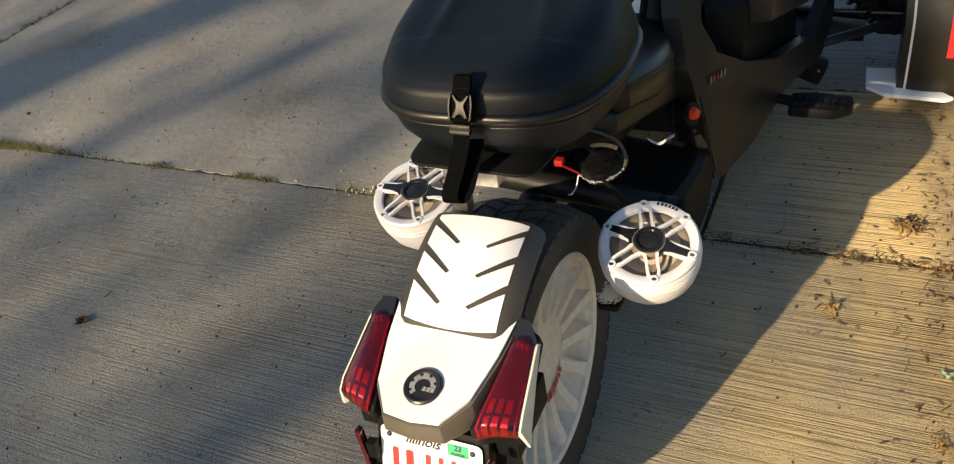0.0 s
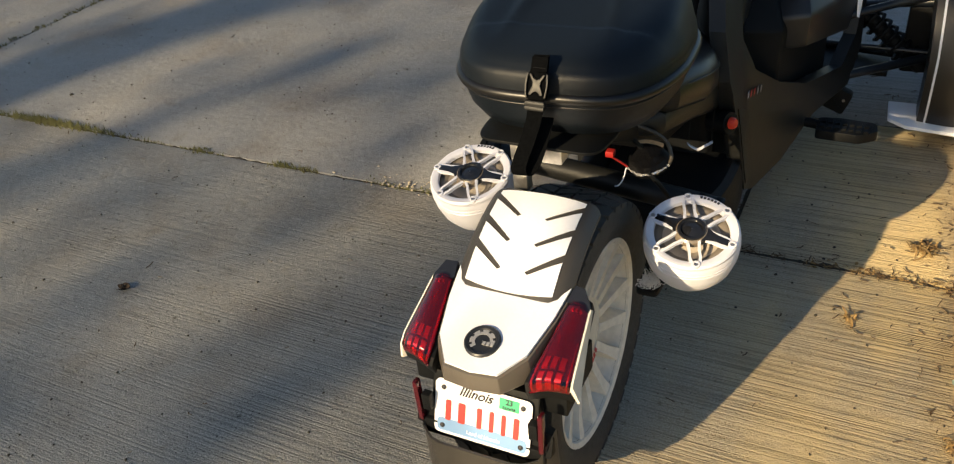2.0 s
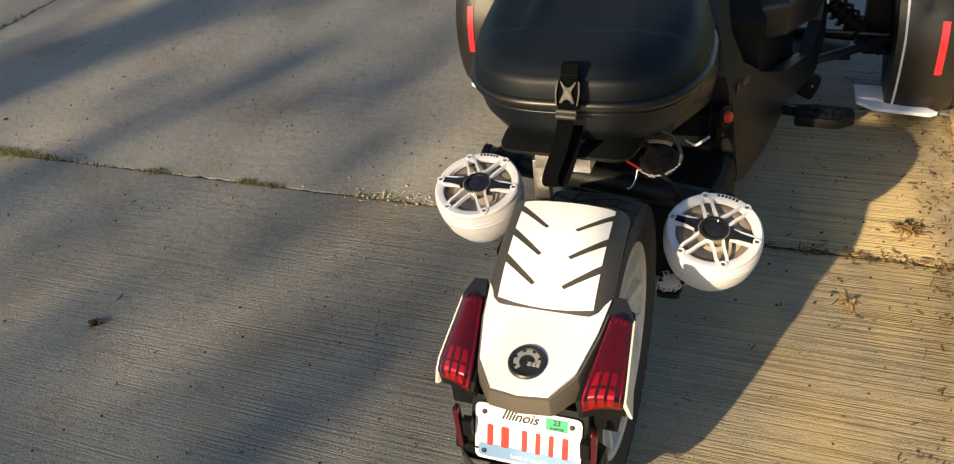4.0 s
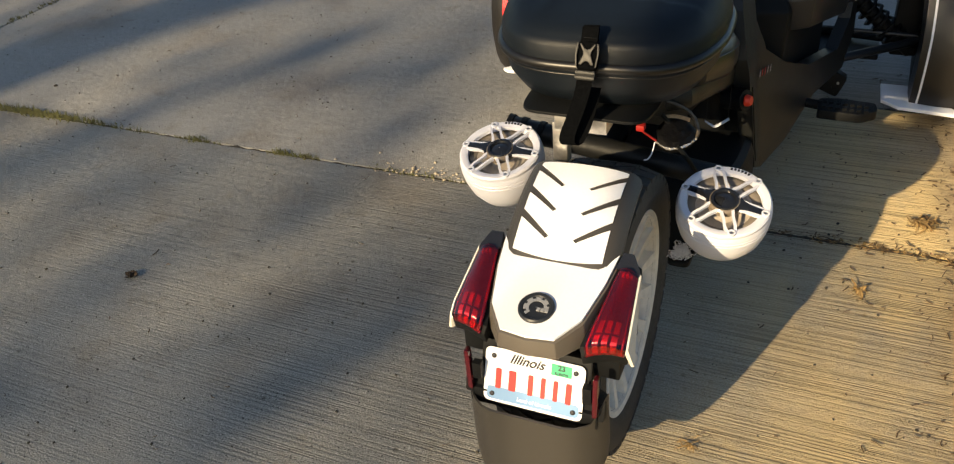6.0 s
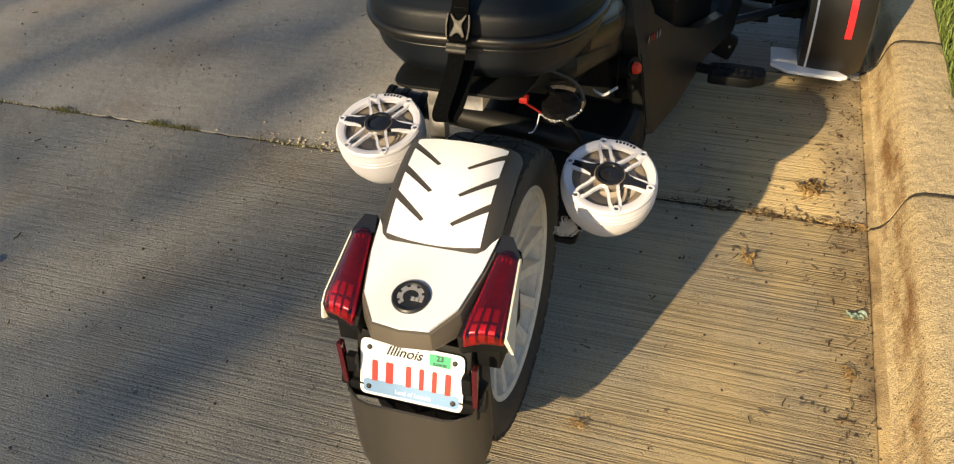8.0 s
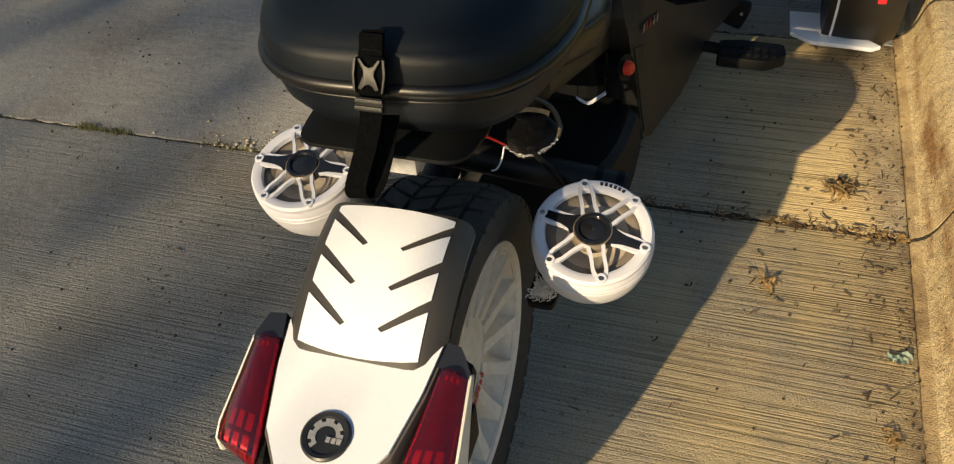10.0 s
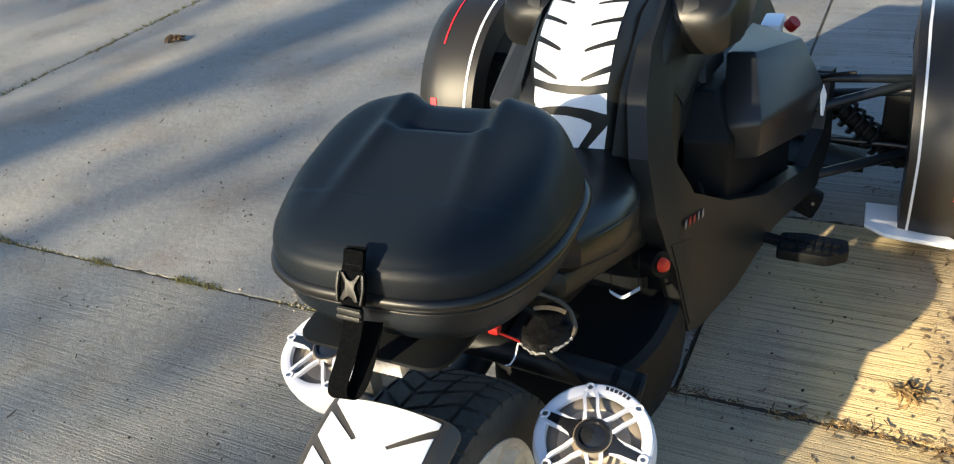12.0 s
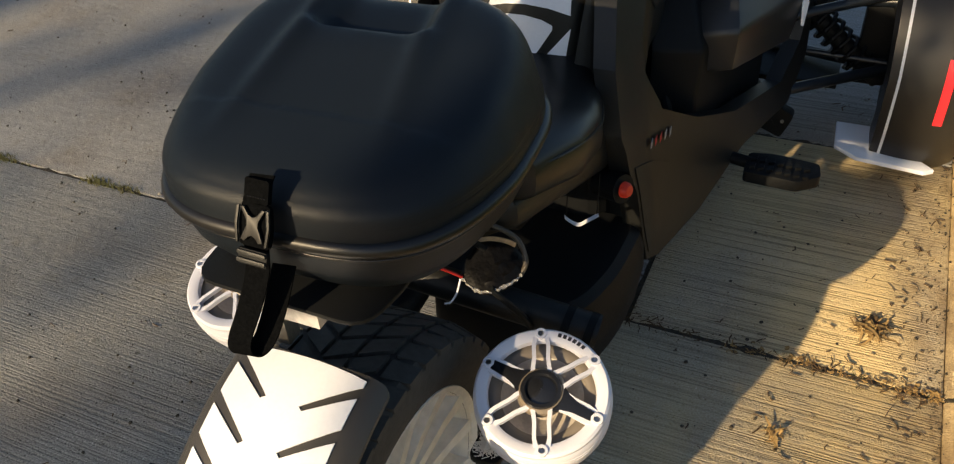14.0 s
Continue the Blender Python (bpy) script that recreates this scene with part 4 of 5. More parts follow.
            loft(bm, [[(k * (x + dx), y + dy, z) for dx, dy in ((0, -0.010), (0.012, -0.006), (0.012, 0.010), (0, 0.006))] for z in (pz + 0.007, pz + 0.015)])
            part("peg_cleat", bm, M_BLACK, peg)
    bm = bmesh.new()
    rod(bm, (k * 0.25, 1.115, 0.236), (k * 0.36, 1.085, 0.238), 0.014, 12)
    tube(bm, [(k * 0.27, 1.12, 0.236), (k * 0.285, 1.17, 0.27), (k * 0.28, 1.22, 0.32)], 0.011, 8)
    part("peg_arm", bm, M_BLACK, peg)
    part("frame_end", solid([[(k * x, y, z) for x, z in rounded([(0.311, 0.26), (0.351, 0.215), (0.418, 0.182), (0.408, 0.150), (0.392, 0.112), (0.326, 0.140), (0.301, 0.18)], 0.010)] for y in (1.41, 1.445)], 0.004), M_BLACK, bike, "black bracket at the frame end")

# release button at the seat side
bm = bmesh.new()
rod(bm, (0.150, 0.602, 0.468), (0.198, 0.578, 0.480), 0.026, 16)
hold = part("button_housing", bm, M_BLACK, bike)
bm = bmesh.new()
lathe(bm, [(0.001, 0.014), (0.010, 0.013), (0.0135, 0.008), (0.0145, 0.0), (0.001, 0.0)], axis_frame((0.199, 0.574, 0.482), (0.93, -0.32, 0.15)), 20)
part("button", bm, M_BUTTON, hold, "round red button")


# ---- front wheels and fenders ----
def front_corner(k):
    cx, cy, cz = 0.692, 1.695, 0.290
    wheel("front_tyre", (k * cx, cy, cz), 0.290, 0.145, 0.203, bike, 6, M_BLACK, k)

    def arch(u, a, h):
        """u across from the inner (0) to the outer edge (1), a the angle from the rear bottom over the top, in degrees."""
        t = radians(a)
        r = 0.338 + h + 0.012 * math.sin(math.pi * min(1, max(0, u))) - 0.02 * max(0.0, u - 0.8) / 0.2
        x = 0.586 + 0.208 * u + 0.02 * (1 - u) * max(0.0, min(1.0, (70 - a) / 60))
        return Vector((k * x, cy - r * math.cos(t), cz + r * math.sin(t)))

    bm = bmesh.new()
    loops = []
    for i in range(40):
        a = -34 + i * (150 + 34) / 39
        top = [arch(j / 8, a, 0.0) for j in range(9)]
        flare = arch(1.0, a, -0.055)
        flare.x += k * 0.012
        under = [arch(j / 8, a, -0.008) for j in range(8, -1, -1)]
        inner = arch(0.0, a, -0.075)
        loops.append(top + [flare] + under + [inner, inner + Vector((-k * 0.006, 0, 0))])
    loft(bm, loops)
    fender = part("front_fender", bm, M_FENDER, bike, "satin black front fender with white pinstripe")
    bm = bmesh.new()
    loft(bm, [[arch(0.10, a, 0.0005), arch(0.132, a, 0.0008), arch(0.132, a, 0.003), arch(0.10, a, 0.003)] for a in range(-33, 130, 4)])
    part("pinstripe", bm, M_WHITE, fender, "white pinstripe")
    bm = bmesh.new()
    loft(bm, [[arch(u, a, h) for u, h in ((0.600, 0.0), (0.705, 0.0), (0.705, 0.004), (0.600, 0.004))] for a in (-6, 3, 12, 20)])
    part("reflector", bm, M_RED, fender, "bright red reflector strip")
    bm = bmesh.new()
    loft(bm, [[arch(u, a, h) for u, h in ((0.60, 0.0), (0.62, 0.0), (0.62, 0.002), (0.60, 0.002))] for a in range(48, 95, 5)])
    part("accent_line", bm, M_RED, fender, "thin orange accent line")
    # white spat under the trailing edge
    poly = [(0.520, 1.50), (0.526, 1.40), (0.58, 1.366), (0.735, 1.352), (0.757, 1.366), (0.72, 1.395), (0.65, 1.405), (0.628, 1.44), (0.62, 1.50)]
    bm = solid([[(k * x, y, z + 0.10 * (y - 1.36)) for x, y in poly] for z in (0.110, 0.122)], 0.003)
    part("spat", bm, M_WHITE, fender, "white plastic deflector")
    # inner wheel disc, knuckle and suspension
    bm = bmesh.new()
    lathe(bm, [(0.001, 0.0), (0.20, 0.0), (0.235, 0.012), (0.235, 0.02), (0.001, 0.02)], axis_frame((k * 0.613, cy, cz), (k, 0, 0)), 40)
    part("wheel_cover", bm, M_BLACK, bike)
    part("knuckle", box(min(k * 0.53, k * 0.613), max(k * 0.53, k * 0.613), 1.63, 1.75, 0.18, 0.40, 0.01), M_BLACK, bike)
    for a, b, r in (((0.33, 1.50, 0.490), (0.612, 1.60, 0.464), 0.012), ((0.33, 1.47, 0.405), (0.612, 1.60, 0.460), 0.013), ((0.18, 1.66, 0.36), (0.605, 1.60, 0.430), 0.013), ((0.35, 1.42, 0.232), (0.610, 1.60, 0.250), 0.014), ((0.24, 1.80, 0.19), (0.610, 1.66, 0.22), 0.014), ((0.22, 1.60, 0.275), (0.605, 1.60, 0.265), 0.008)):
        bm = bmesh.new()
        rod(bm, (k * a[0], a[1], a[2]), (k * b[0], b[1], b[2]), r, 12)
        part("suspension_arm", bm, M_ARM, bike, "gloss black suspension arm")
    bm = bmesh.new()
    rod(bm, (k * 0.33, 1.61, 0.44), (k * 0.595, 1.63, 0.20), 0.024, 12)
    shock = part("shock_absorber", bm, M_BLACK, bike)
    bm = bmesh.new()
    p0, p1 = Vector((0.41, 1.615, 0.37)), Vector((0.56, 1.63, 0.225))
    fr = axis_frame(p0, p1 - p0)
    tube(bm, [fr @ Vector((0.036 * math.cos(t * 0.785), 0.036 * math.sin(t * 0.785), t / 56 * (p1 - p0).length)) for t in range(57)], 0.006, 6, curve=False)
    if k < 0:
        for v in bm.verts:
            v.co.x = -v.co.x
    part("coil_spring", bm, M_BLACK, shock)
    bm = bmesh.new()
    tube(bm, [(k * 0.535, 1.62, 0.445), (k * 0.572, 1.62, 0.436), (k * 0.598, 1.62, 0.395), (k * 0.608, 1.62, 0.335), (k * 0.606, 1.63, 0.275)], 0.0045, 8)
    part("brake_hose", bm, M_BLACK, bike, "black rubber brake hose")
    bm = bmesh.new()
    tube(bm, [(k * 0.370, 1.50, 0.492), (k * 0.410, 1.49, 0.508), (k * 0.458, 1.49, 0.516)], 0.0055, 8)
    part("lever", bm, M_BLACK, bike, "short black lever")
    for x, y, z in ((0.360, 1.408, 0.205), (0.392, 1.408, 0.165)):
        bm = bmesh.new()
        rod(bm, (k * x, y, z), (k * x, y - 0.004, z), 0.0045, 10)
        part("bolt", bm, M_BOLT, bike)
    part("lower_plate", box(min(k * 0.22, k * 0.50), max(k * 0.22, k * 0.50), 1.60, 1.80, 0.17, 0.185, 0.004), M_BLACK, bike)


front_corner(1)
front_corner(-1)
part("front_body", solid([[(x, y, z) for x, z in ((-0.20, 0.12), (0.20, 0.12), (0.22, 0.45), (0.12, 0.68), (-0.12, 0.68), (-0.22, 0.45))] for y in (1.44, 1.95)], 0.03), M_BLACK, bike, "black front bodywork")
part("reservoir", box(0.215, 0.268, 1.46, 1.56, 0.61, 0.645, 0.012), M_WHITE, bike)
bm = bmesh.new()
rod(bm, (0.285, 1.49, 0.630), (0.300, 1.485, 0.648), 0.017, 14)
part("filler_cap", bm, M_REDWIRE, bike, "small red cap")


# ---- top case ----
case = empty("top_case", "black moulded vinyl top case with piping, strapped to the rack", "top case")
case_x = 0.012
case.matrix_world = Matrix.Translation((0.012, -0.10, 0)) @ pose(-0.004, 0.014, -0.008, rz=3) @ Matrix.Translation((-0.012, 0.10, 0))


def case_outline(n=72, grow=0.0):
    out = []
    for i in range(n):
        a = 2 * math.pi * i / n
        c, d = math.cos(a), math.sin(a)
        e = 0.56
        y = 0.075 + (0.187 + grow) * math.copysign(abs(d) ** (0.66 if d < 0 else 0.5), d)
        w = 0.204 + grow - 0.028 * max(0.0, (0.06 - y) / 0.18) - 0.004 * max(0.0, (y - 0.15) / 0.12)
        out.append((w * math.copysign(abs(c) ** e, c), y))
    return out


def lid_height(x, y):
    z = 0.068 + 0.045 * (y - 0.075) / 0.19 * (1 if y > 0 else 0.9)
    ridge = 0.072 + 0.10 * max(0.0, 0.185 - y)
    fade = min(1.0, max(0.0, (y + 0.06) / 0.16))
    z += 0.008 * math.exp(-((abs(x) - ridge) / 0.016) ** 2) * fade
    z += 0.006 * fade * (1 / (1 + math.exp((abs(x) - ridge) / 0.006)))
    z -= 0.027 / (1 + math.exp(-(y - 0.138) / 0.004)) * (1 / (1 + math.exp((abs(x) - 0.070) / 0.006)))
    return z


def case_ring(scale, z, grow=0.0):
    return [(case_x + x * scale, 0.083 + (y - 0.075) * scale, z) for x, y in case_outline(144, grow)]


bm = bmesh.new()
rings = [case_ring(0.58, 0.7505), case_ring(0.69, 0.755), case_ring(0.83, 0.770), case_ring(0.93, 0.799), case_ring(0.982, 0.838)]
loft(bm, rings)
part_case = lambda name, bm, mat, parent, label="": link(name, bm, mat, parent, label, angle=50)
part_case("lower_shell", bm, M_CASE, case)
bm = bmesh.new()
levels = [(0.99, 0.0), (0.988, 0.010), (0.980, 0.026), (0.965, 0.034)]
loops = [case_ring(sc, 0.852 + dz) for sc, dz in levels]
for j in range(1, 44):
    sc = 0.955 * (1 - j / 44)
    lp = []
    for x, y in case_outline(144):
        px, py = x * sc, 0.075 + (y - 0.075) * sc
        t = sc / 0.965
        rise = (1 - t ** 12.0) ** 0.9
        lp.append((case_x + px, py + 0.008, 0.882 + (lid_height(px, py) - 0.010) * rise))
    loops.append(lp)
rows = loft(bm, loops, caps=False)
bm.faces.new(rows[-1])
part_case("lid", bm, M_CASE, case)


def ring_tube(z, grow, r, mat, name, zs=0.0):
    bm = bmesh.new()
    pts = case_ring(1.0, z, grow)
    n, loops = len(pts), []
    for i in range(n):
        p = Vector(pts[i])
        d = (Vector(pts[(i + 1) % n]) - Vector(pts[i - 1])).normalized()
        m = axis_frame(p, d)
        loops.append([m @ Vector((r * math.cos(a), r * math.sin(a), 0)) for a in (2 * math.pi * q / 8 for q in range(8))])
    loops.append(loops[0])
    loft(bm, loops, caps=False)
    bmesh.ops.remove_doubles(bm, verts=bm.verts, dist=1e-5)
    return part_case(name, bm, mat, case)


ring_tube(0.846, -0.004, 0.0100, M_PIPING, "zip_cover")
ring_tube(0.830, -0.006, 0.0022, M_PIPING, "piping")
ring_tube(0.875, -0.006, 0.0024, M_PIPING, "piping")
bm = bmesh.new()
pts = case_ring(1.0, 0.869, -0.0035)
for i in range(144):
    a, b = Vector(pts[i]), Vector(pts[(i + 1) % 144])
    n = max(1, int((b - a).length / 0.006))
    for q in range(n):
        rod(bm, a.lerp(b, (q + 0.15) / n), a.lerp(b, (q + 0.75) / n), 0.0007, 5)
part_case("stitching", bm, M_BLACK, case)

# strap with buckle
strap = empty("luggage_strap", "black webbing strap with plastic side-release buckle over the case", "strap")
sx = 0.010
bm = bmesh.new()
ribbon(bm, [(sx + 0.002, -0.079, 0.909), (sx + 0.002, -0.086, 0.904), (sx + 0.002, -0.094, 0.895), (sx, -0.103, 0.875), (sx, -0.110, 0.845), (sx - 0.002, -0.117, 0.815), (sx - 0.009, -0.134, 0.780), (sx - 0.017, -0.148, 0.752),
            (sx - 0.020, -0.152, 0.736), (sx - 0.017, -0.150, 0.726), (sx - 0.011, -0.142, 0.724), (sx - 0.004, -0.130, 0.735), (sx + 0.002, -0.114, 0.760), (sx + 0.005, -0.098, 0.785), (sx + 0.006, -0.086, 0.803)], 0.026, 0.002, (1, 0.15, 0))
link("webbing", bm, M_WEB, strap)
bk = Matrix.Translation((sx + 0.003, -0.1055, 0.868)) @ Matrix(((1, 0, 0, 0), (0, 0.42, -0.9075, 0), (0, 0.9075, 0.42, 0), (0, 0, 0, 1)))


def on_buckle(poly, z0, z1, bevel=0.0):
    return solid([[bk @ Vector((x, y, z)) for x, y in poly] for z in (z0, z1)], bevel)


def mirrored(poly):
    return [(-x, y) for x, y in poly[::-1]]


buckle = link("buckle", on_buckle(rounded([(-0.018, -0.022), (0.018, -0.022), (0.0195, 0.0), (0.017, 0.022), (-0.017, 0.022), (-0.0195, 0.0)], 0.006), -0.002, 0.0030, 0.002), M_WEB, strap, "black plastic buckle")
CROSS = [(0.0125, 0.0205), (0.0165, 0.0195), (0.0135, 0.0140), (0.0082, 0.0050), (0.0078, -0.0010), (0.0120, -0.0105), (0.0150, -0.0180), (0.0095, -0.0195), (0.0050, -0.0140), (0, -0.0120)]
link("buckle_cross", on_buckle([(0.84 * x, 0.86 * y + 0.001) for x, y in CROSS + [(-x, y) for x, y in CROSS[-2::-1]] + [(-0.0060, 0.0120), (0, 0.0095), (0.0060, 0.0120)]], 0.0040, 0.0080, 0.0010), M_BUCKLE, buckle, "worn grey cross")
RAIL = [(0.0150, 0.0195), (0.0185, 0.0185), (0.0200, 0.002), (0.0180, -0.017), (0.0150, -0.0185), (0.0168, 0.0)]
for poly in (RAIL, mirrored(RAIL)):
    link("side_tab", on_buckle(poly, 0.0055, 0.0085, 0.0008), M_BODY, buckle, "black release tab")
slider = link("slider", on_buckle(rounded(rect(-0.0170, 0.0170, -0.040, -0.024), 0.003), -0.001, 0.0050, 0.0015), M_BLACK, strap, "black plastic slider")
for y in (-0.0275, -0.0355):
    link("slider_bar", on_buckle(rounded(rect(-0.0165, 0.0165, y - 0.0022, y + 0.0022), 0.0015, 2), 0.0050, 0.0078, 0.0006), M_BODY, slider)
link("keeper", on_buckle(rounded(rect(-0.0140, 0.0140, 0.022, 0.046), 0.003), -0.003, 0.0035, 0.001), M_WEB, strap, "folded webbing end")
bm = bmesh.new()
for i in range(7):
    x = -0.0095 + i * 0.0031
    rod(bm, bk @ Vector((x, 0.028, 0.0038)), bk @ Vector((x + 0.0018, 0.028, 0.0038)), 0.0006, 5)
link("stitches", bm, M_PIPING, strap)


# ---- speaker pods ----
def speaker_pod(at, normal, turn):
    pod = empty("speaker_pod", "white marine speaker pod with star-shaped grille", "speaker", "rear speaker pods")
    pod.matrix_world = axis_frame(at, normal) @ Matrix.Rotation(turn, 4, 'Z') @ Matrix.Scale(0.97, 4)

    def add(name, bm, mat, parent=None, label=""):
        return link(name, bm, mat, parent or pod, label)

    bm = bmesh.new()
    lathe(bm, [(0.078, -0.002), (0.0905, -0.002), (0.0935, -0.008), (0.0942, -0.0165), (0.0928, -0.018), (0.0944, -0.0195), (0.0944, -0.025), (0.0928, -0.0265), (0.0942, -0.028), (0.0930, -0.045), (0.086, -0.075), (0.072, -0.102), (0.050, -0.122), (0.025, -0.132), (0.001, -0.134)], None, 56)
    add("shell", bm, M_SPEAKER)
    bm = bmesh.new()
    lathe(bm, [(0.0915, -0.006), (0.0915, 0.003), (0.088, 0.007), (0.079, 0.007), (0.0735, 0.004), (0.072, -0.004), (0.080, -0.006)], None, 56)
    ring = add("grille_ring", bm, M_SPEAKER)
    bm = bmesh.new()
    lathe(bm, [(0.080, -0.012), (0.072, -0.008), (0.062, -0.009), (0.055, -0.014)], None, 48)
    add("surround", bm, M_SURROUND, None, "tan-grey rolled surround")
    bm = bmesh.new()
    lathe(bm, [(0.056, -0.013), (0.040, -0.024), (0.026, -0.034), (0.001, -0.034)], None, 48)
    add("cone", bm, M_CONE, None, "tan speaker cone")
    bm = bmesh.new()
    lathe(bm, [(0.034, -0.004), (0.033, 0.006), (0.029, 0.010), (0.0255, 0.010), (0.025, 0.0)], None, 40)
    hub = add("grille_hub", bm, M_HUB, None, "dark bronze ring")
    bm = bmesh.new()
    lathe(bm, [(0.0285, 0.0095), (0.0265, 0.0125), (0.022, 0.0125), (0.020, 0.008), (0.010, 0.011), (0.001, 0.012)], None, 40)
    add("dust_cap", bm, M_BLACKGLOSS, hub, "gloss black dome")
    for j in range(6):
        rot = Matrix.Rotation(radians(90 + 60 * j), 4, 'Z')
        bm = bmesh.new()
        for sgn in (-1, 1):
            loops = []
            for r, off, w, h in ((0.027, 0.0115, 0.0032, 0.009), (0.045, 0.0095, 0.0026, 0.009), (0.066, 0.0100, 0.0026, 0.008), (0.078, 0.0075, 0.0035, 0.007)):
                loops.append([rot @ Vector((r, sgn * off + dy, z)) for dy, z in ((-w, h - 0.007), (w, h - 0.007), (w, h), (-w, h))])
            loft(bm, loops)
        bmesh.ops.recalc_face_normals(bm, faces=bm.faces)
        add("grille_spoke", bm, M_SPEAKER, ring)
        bm = bmesh.new()
        lathe(bm, [(0.0085, 0.002), (0.0080, 0.0095), (0.0045, 0.0100), (0.0040, 0.006), (0.001, 0.006)], rot @ Matrix.Translation((0.0825, 0, 0)), 16)
        add("screw_boss", bm, M_SPEAKER, ring)
        bm = bmesh.new()
        lathe(bm, [(0.0040, 0.0065), (0.0038, 0.0085), (0.001, 0.0085)], rot @ Matrix.Translation((0.0825, 0, 0)), 10)
        add("screw", bm, M_BOLT, ring)
        if j in (1, 4):
            bm = solid([[rot @ Vector((r, y, z)) for r, y in ((0.026, -0.019), (0.036, -0.0125), (0.050, -0.0085), (0.076, -0.0065), (0.076, 0.0065), (0.050, 0.0085), (0.036, 0.0125), (0.026, 0.019))] for z in (0.002, 0.0092)], 0.0008)
            add("grille_wing", bm, M_BLACKGLOSS, ring, "gloss black wing")
    bm = bmesh.new()
    for j in range(6):
        a = radians(72 - j * 5)
        rot = Matrix.Rotation(a, 4, 'Z')
        loft(bm, [[rot @ Vector((0.0835 + dx, dy, z)) for dx, dy in ((-0.003, -0.0026), (0.003, -0.0026), (0.003, 0.0022), (-0.003, 0.0022))] for z in (0.0068, 0.0074)])
    add("lettering", bm, M_INK, ring, "small dark lettering")
    return pod


speaker_pod((0.2245, 0.090, 0.502), (0.07, -0.309, 0.948), 0.135)
speaker_pod((-0.250, 0.109, 0.533), (-0.024, -0.266, 0.964), 0.594)

# ---- loose wiring under the case ----
wires = empty("wiring", "loose wires, red connector and a torn plastic pouch under the case", "wiring")
for name, pts, r, mat in (("cable", [(0.045, 0.255, 0.625), (0.085, 0.262, 0.612), (0.118, 0.275, 0.585), (0.135, 0.265, 0.556), (0.131, 0.250, 0.540)], 0.004, M_CABLE),
                          ("cable", [(0.105, 0.205, 0.545), (0.125, 0.215, 0.515), (0.140, 0.235, 0.475), (0.146, 0.250, 0.440)], 0.005, M_BLACK),
                          ("cable", [(0.03, 0.20, 0.63), (0.06, 0.235, 0.60), (0.08, 0.26, 0.56)], 0.005, M_BLACK),
                          ("red_wire", [(0.034, 0.178, 0.588), (0.044, 0.192, 0.572), (0.060, 0.208, 0.551)], 0.0024, M_REDWIRE),
                          ("white_wire", [(0.058, 0.206, 0.548), (0.056, 0.196, 0.530), (0.050, 0.186, 0.518), (0.042, 0.182, 0.516)], 0.0014, M_SPEAKER)):
    bm = bmesh.new()
    tube(bm, pts, r, 8)
    link(name, bm, mat, wires)
link("connector", box(0.026, 0.044, 0.168, 0.186, 0.588, 0.602, 0.004), M_REDWIRE, wires, "red connector")


def pouch():
    """A limp black pouch with a crumpled clear rim."""
    rim = smooth_path([(0.056, 0.210, 0.549), (0.078, 0.200, 0.541), (0.102, 0.201, 0.541), (0.124, 0.224, 0.542), (0.134, 0.252, 0.545), (0.128, 0.276, 0.553), (0.100, 0.282, 0.566), (0.070, 0.266, 0.574), (0.054, 0.236, 0.563)], 8)
    mid = sum(rim, Vector()) / len(rim)
    loops = []
    for sc, dz in ((1.0, 0.0), (0.90, 0.003), (0.72, 0.007), (0.48, 0.006), (0.20, 0.010), (0.02, 0.009)):
        loops.append([mid + (p - mid) * sc + Vector((0, 0, dz + 0.0030 * noise.noise((p.x * 70 * sc + 3, p.y * 70 * sc, sc * 3)))) for i, p in enumerate(rim)])
    loops.append([mid + (p - mid) * 0.30 + Vector((0, 0.01, -0.022)) for p in rim])
    loops.append([mid + (p - mid) * 0.85 + Vector((0, 0.004, -0.016)) for p in rim])
    loops.append(loops[0])
    bm = bmesh.new()
    loft(bm, loops, caps=False)
    bmesh.ops.remove_doubles(bm, verts=bm.verts, dist=1e-5)
    bag = link("pouch", bm, M_POUCH, wires, "limp black plastic pouch")
    bm = bmesh.new()
    rows = []
    for i, p in enumerate(rim[:32]):
        w = 0.0022 + 0.0012 * math.sin(i * 0.6 + 1) + 0.0006 * math.sin(i * 2.1)
        q = p + Vector((0.0015 * math.sin(i * 2.3), 0.0015 * math.cos(i * 1.7), 0.001))
        rows.append([q + Vector((0.25 * w, -0.5 * w, -w)), q + Vector((0, 0, 0.002)), q + Vector((-0.2 * w, 0.5 * w, w * 0.6)), q + Vector((0.002, -0.002, 0))])
    loft(bm, rows)
    link("rim", bm, M_BAG, bag, "crumpled clear plastic rim")
    # The tape's tan also paints the pouch edge as lit brown.
    bm = bmesh.new()
    ribbon(bm, [(0.066, 0.258, 0.582), (0.080, 0.270, 0.579), (0.098, 0.278, 0.574), (0.114, 0.280, 0.569)], 0.008, 0.0015, (0.3, 0.2, 1))
    link("tape", bm, M_TAPE, bag, "tan tape strip on the brown-lit pouch edge")


pouch()


# white label hanging under the seat
bm = bmesh.new()
ribbon(bm, [(0.117, 0.505, 0.452), (0.128, 0.506, 0.444), (0.141, 0.510, 0.438), (0.154, 0.520, 0.443), (0.169, 0.531, 0.451)], 0.007, 0.0012, (-0.4, 0.8, 0.4))
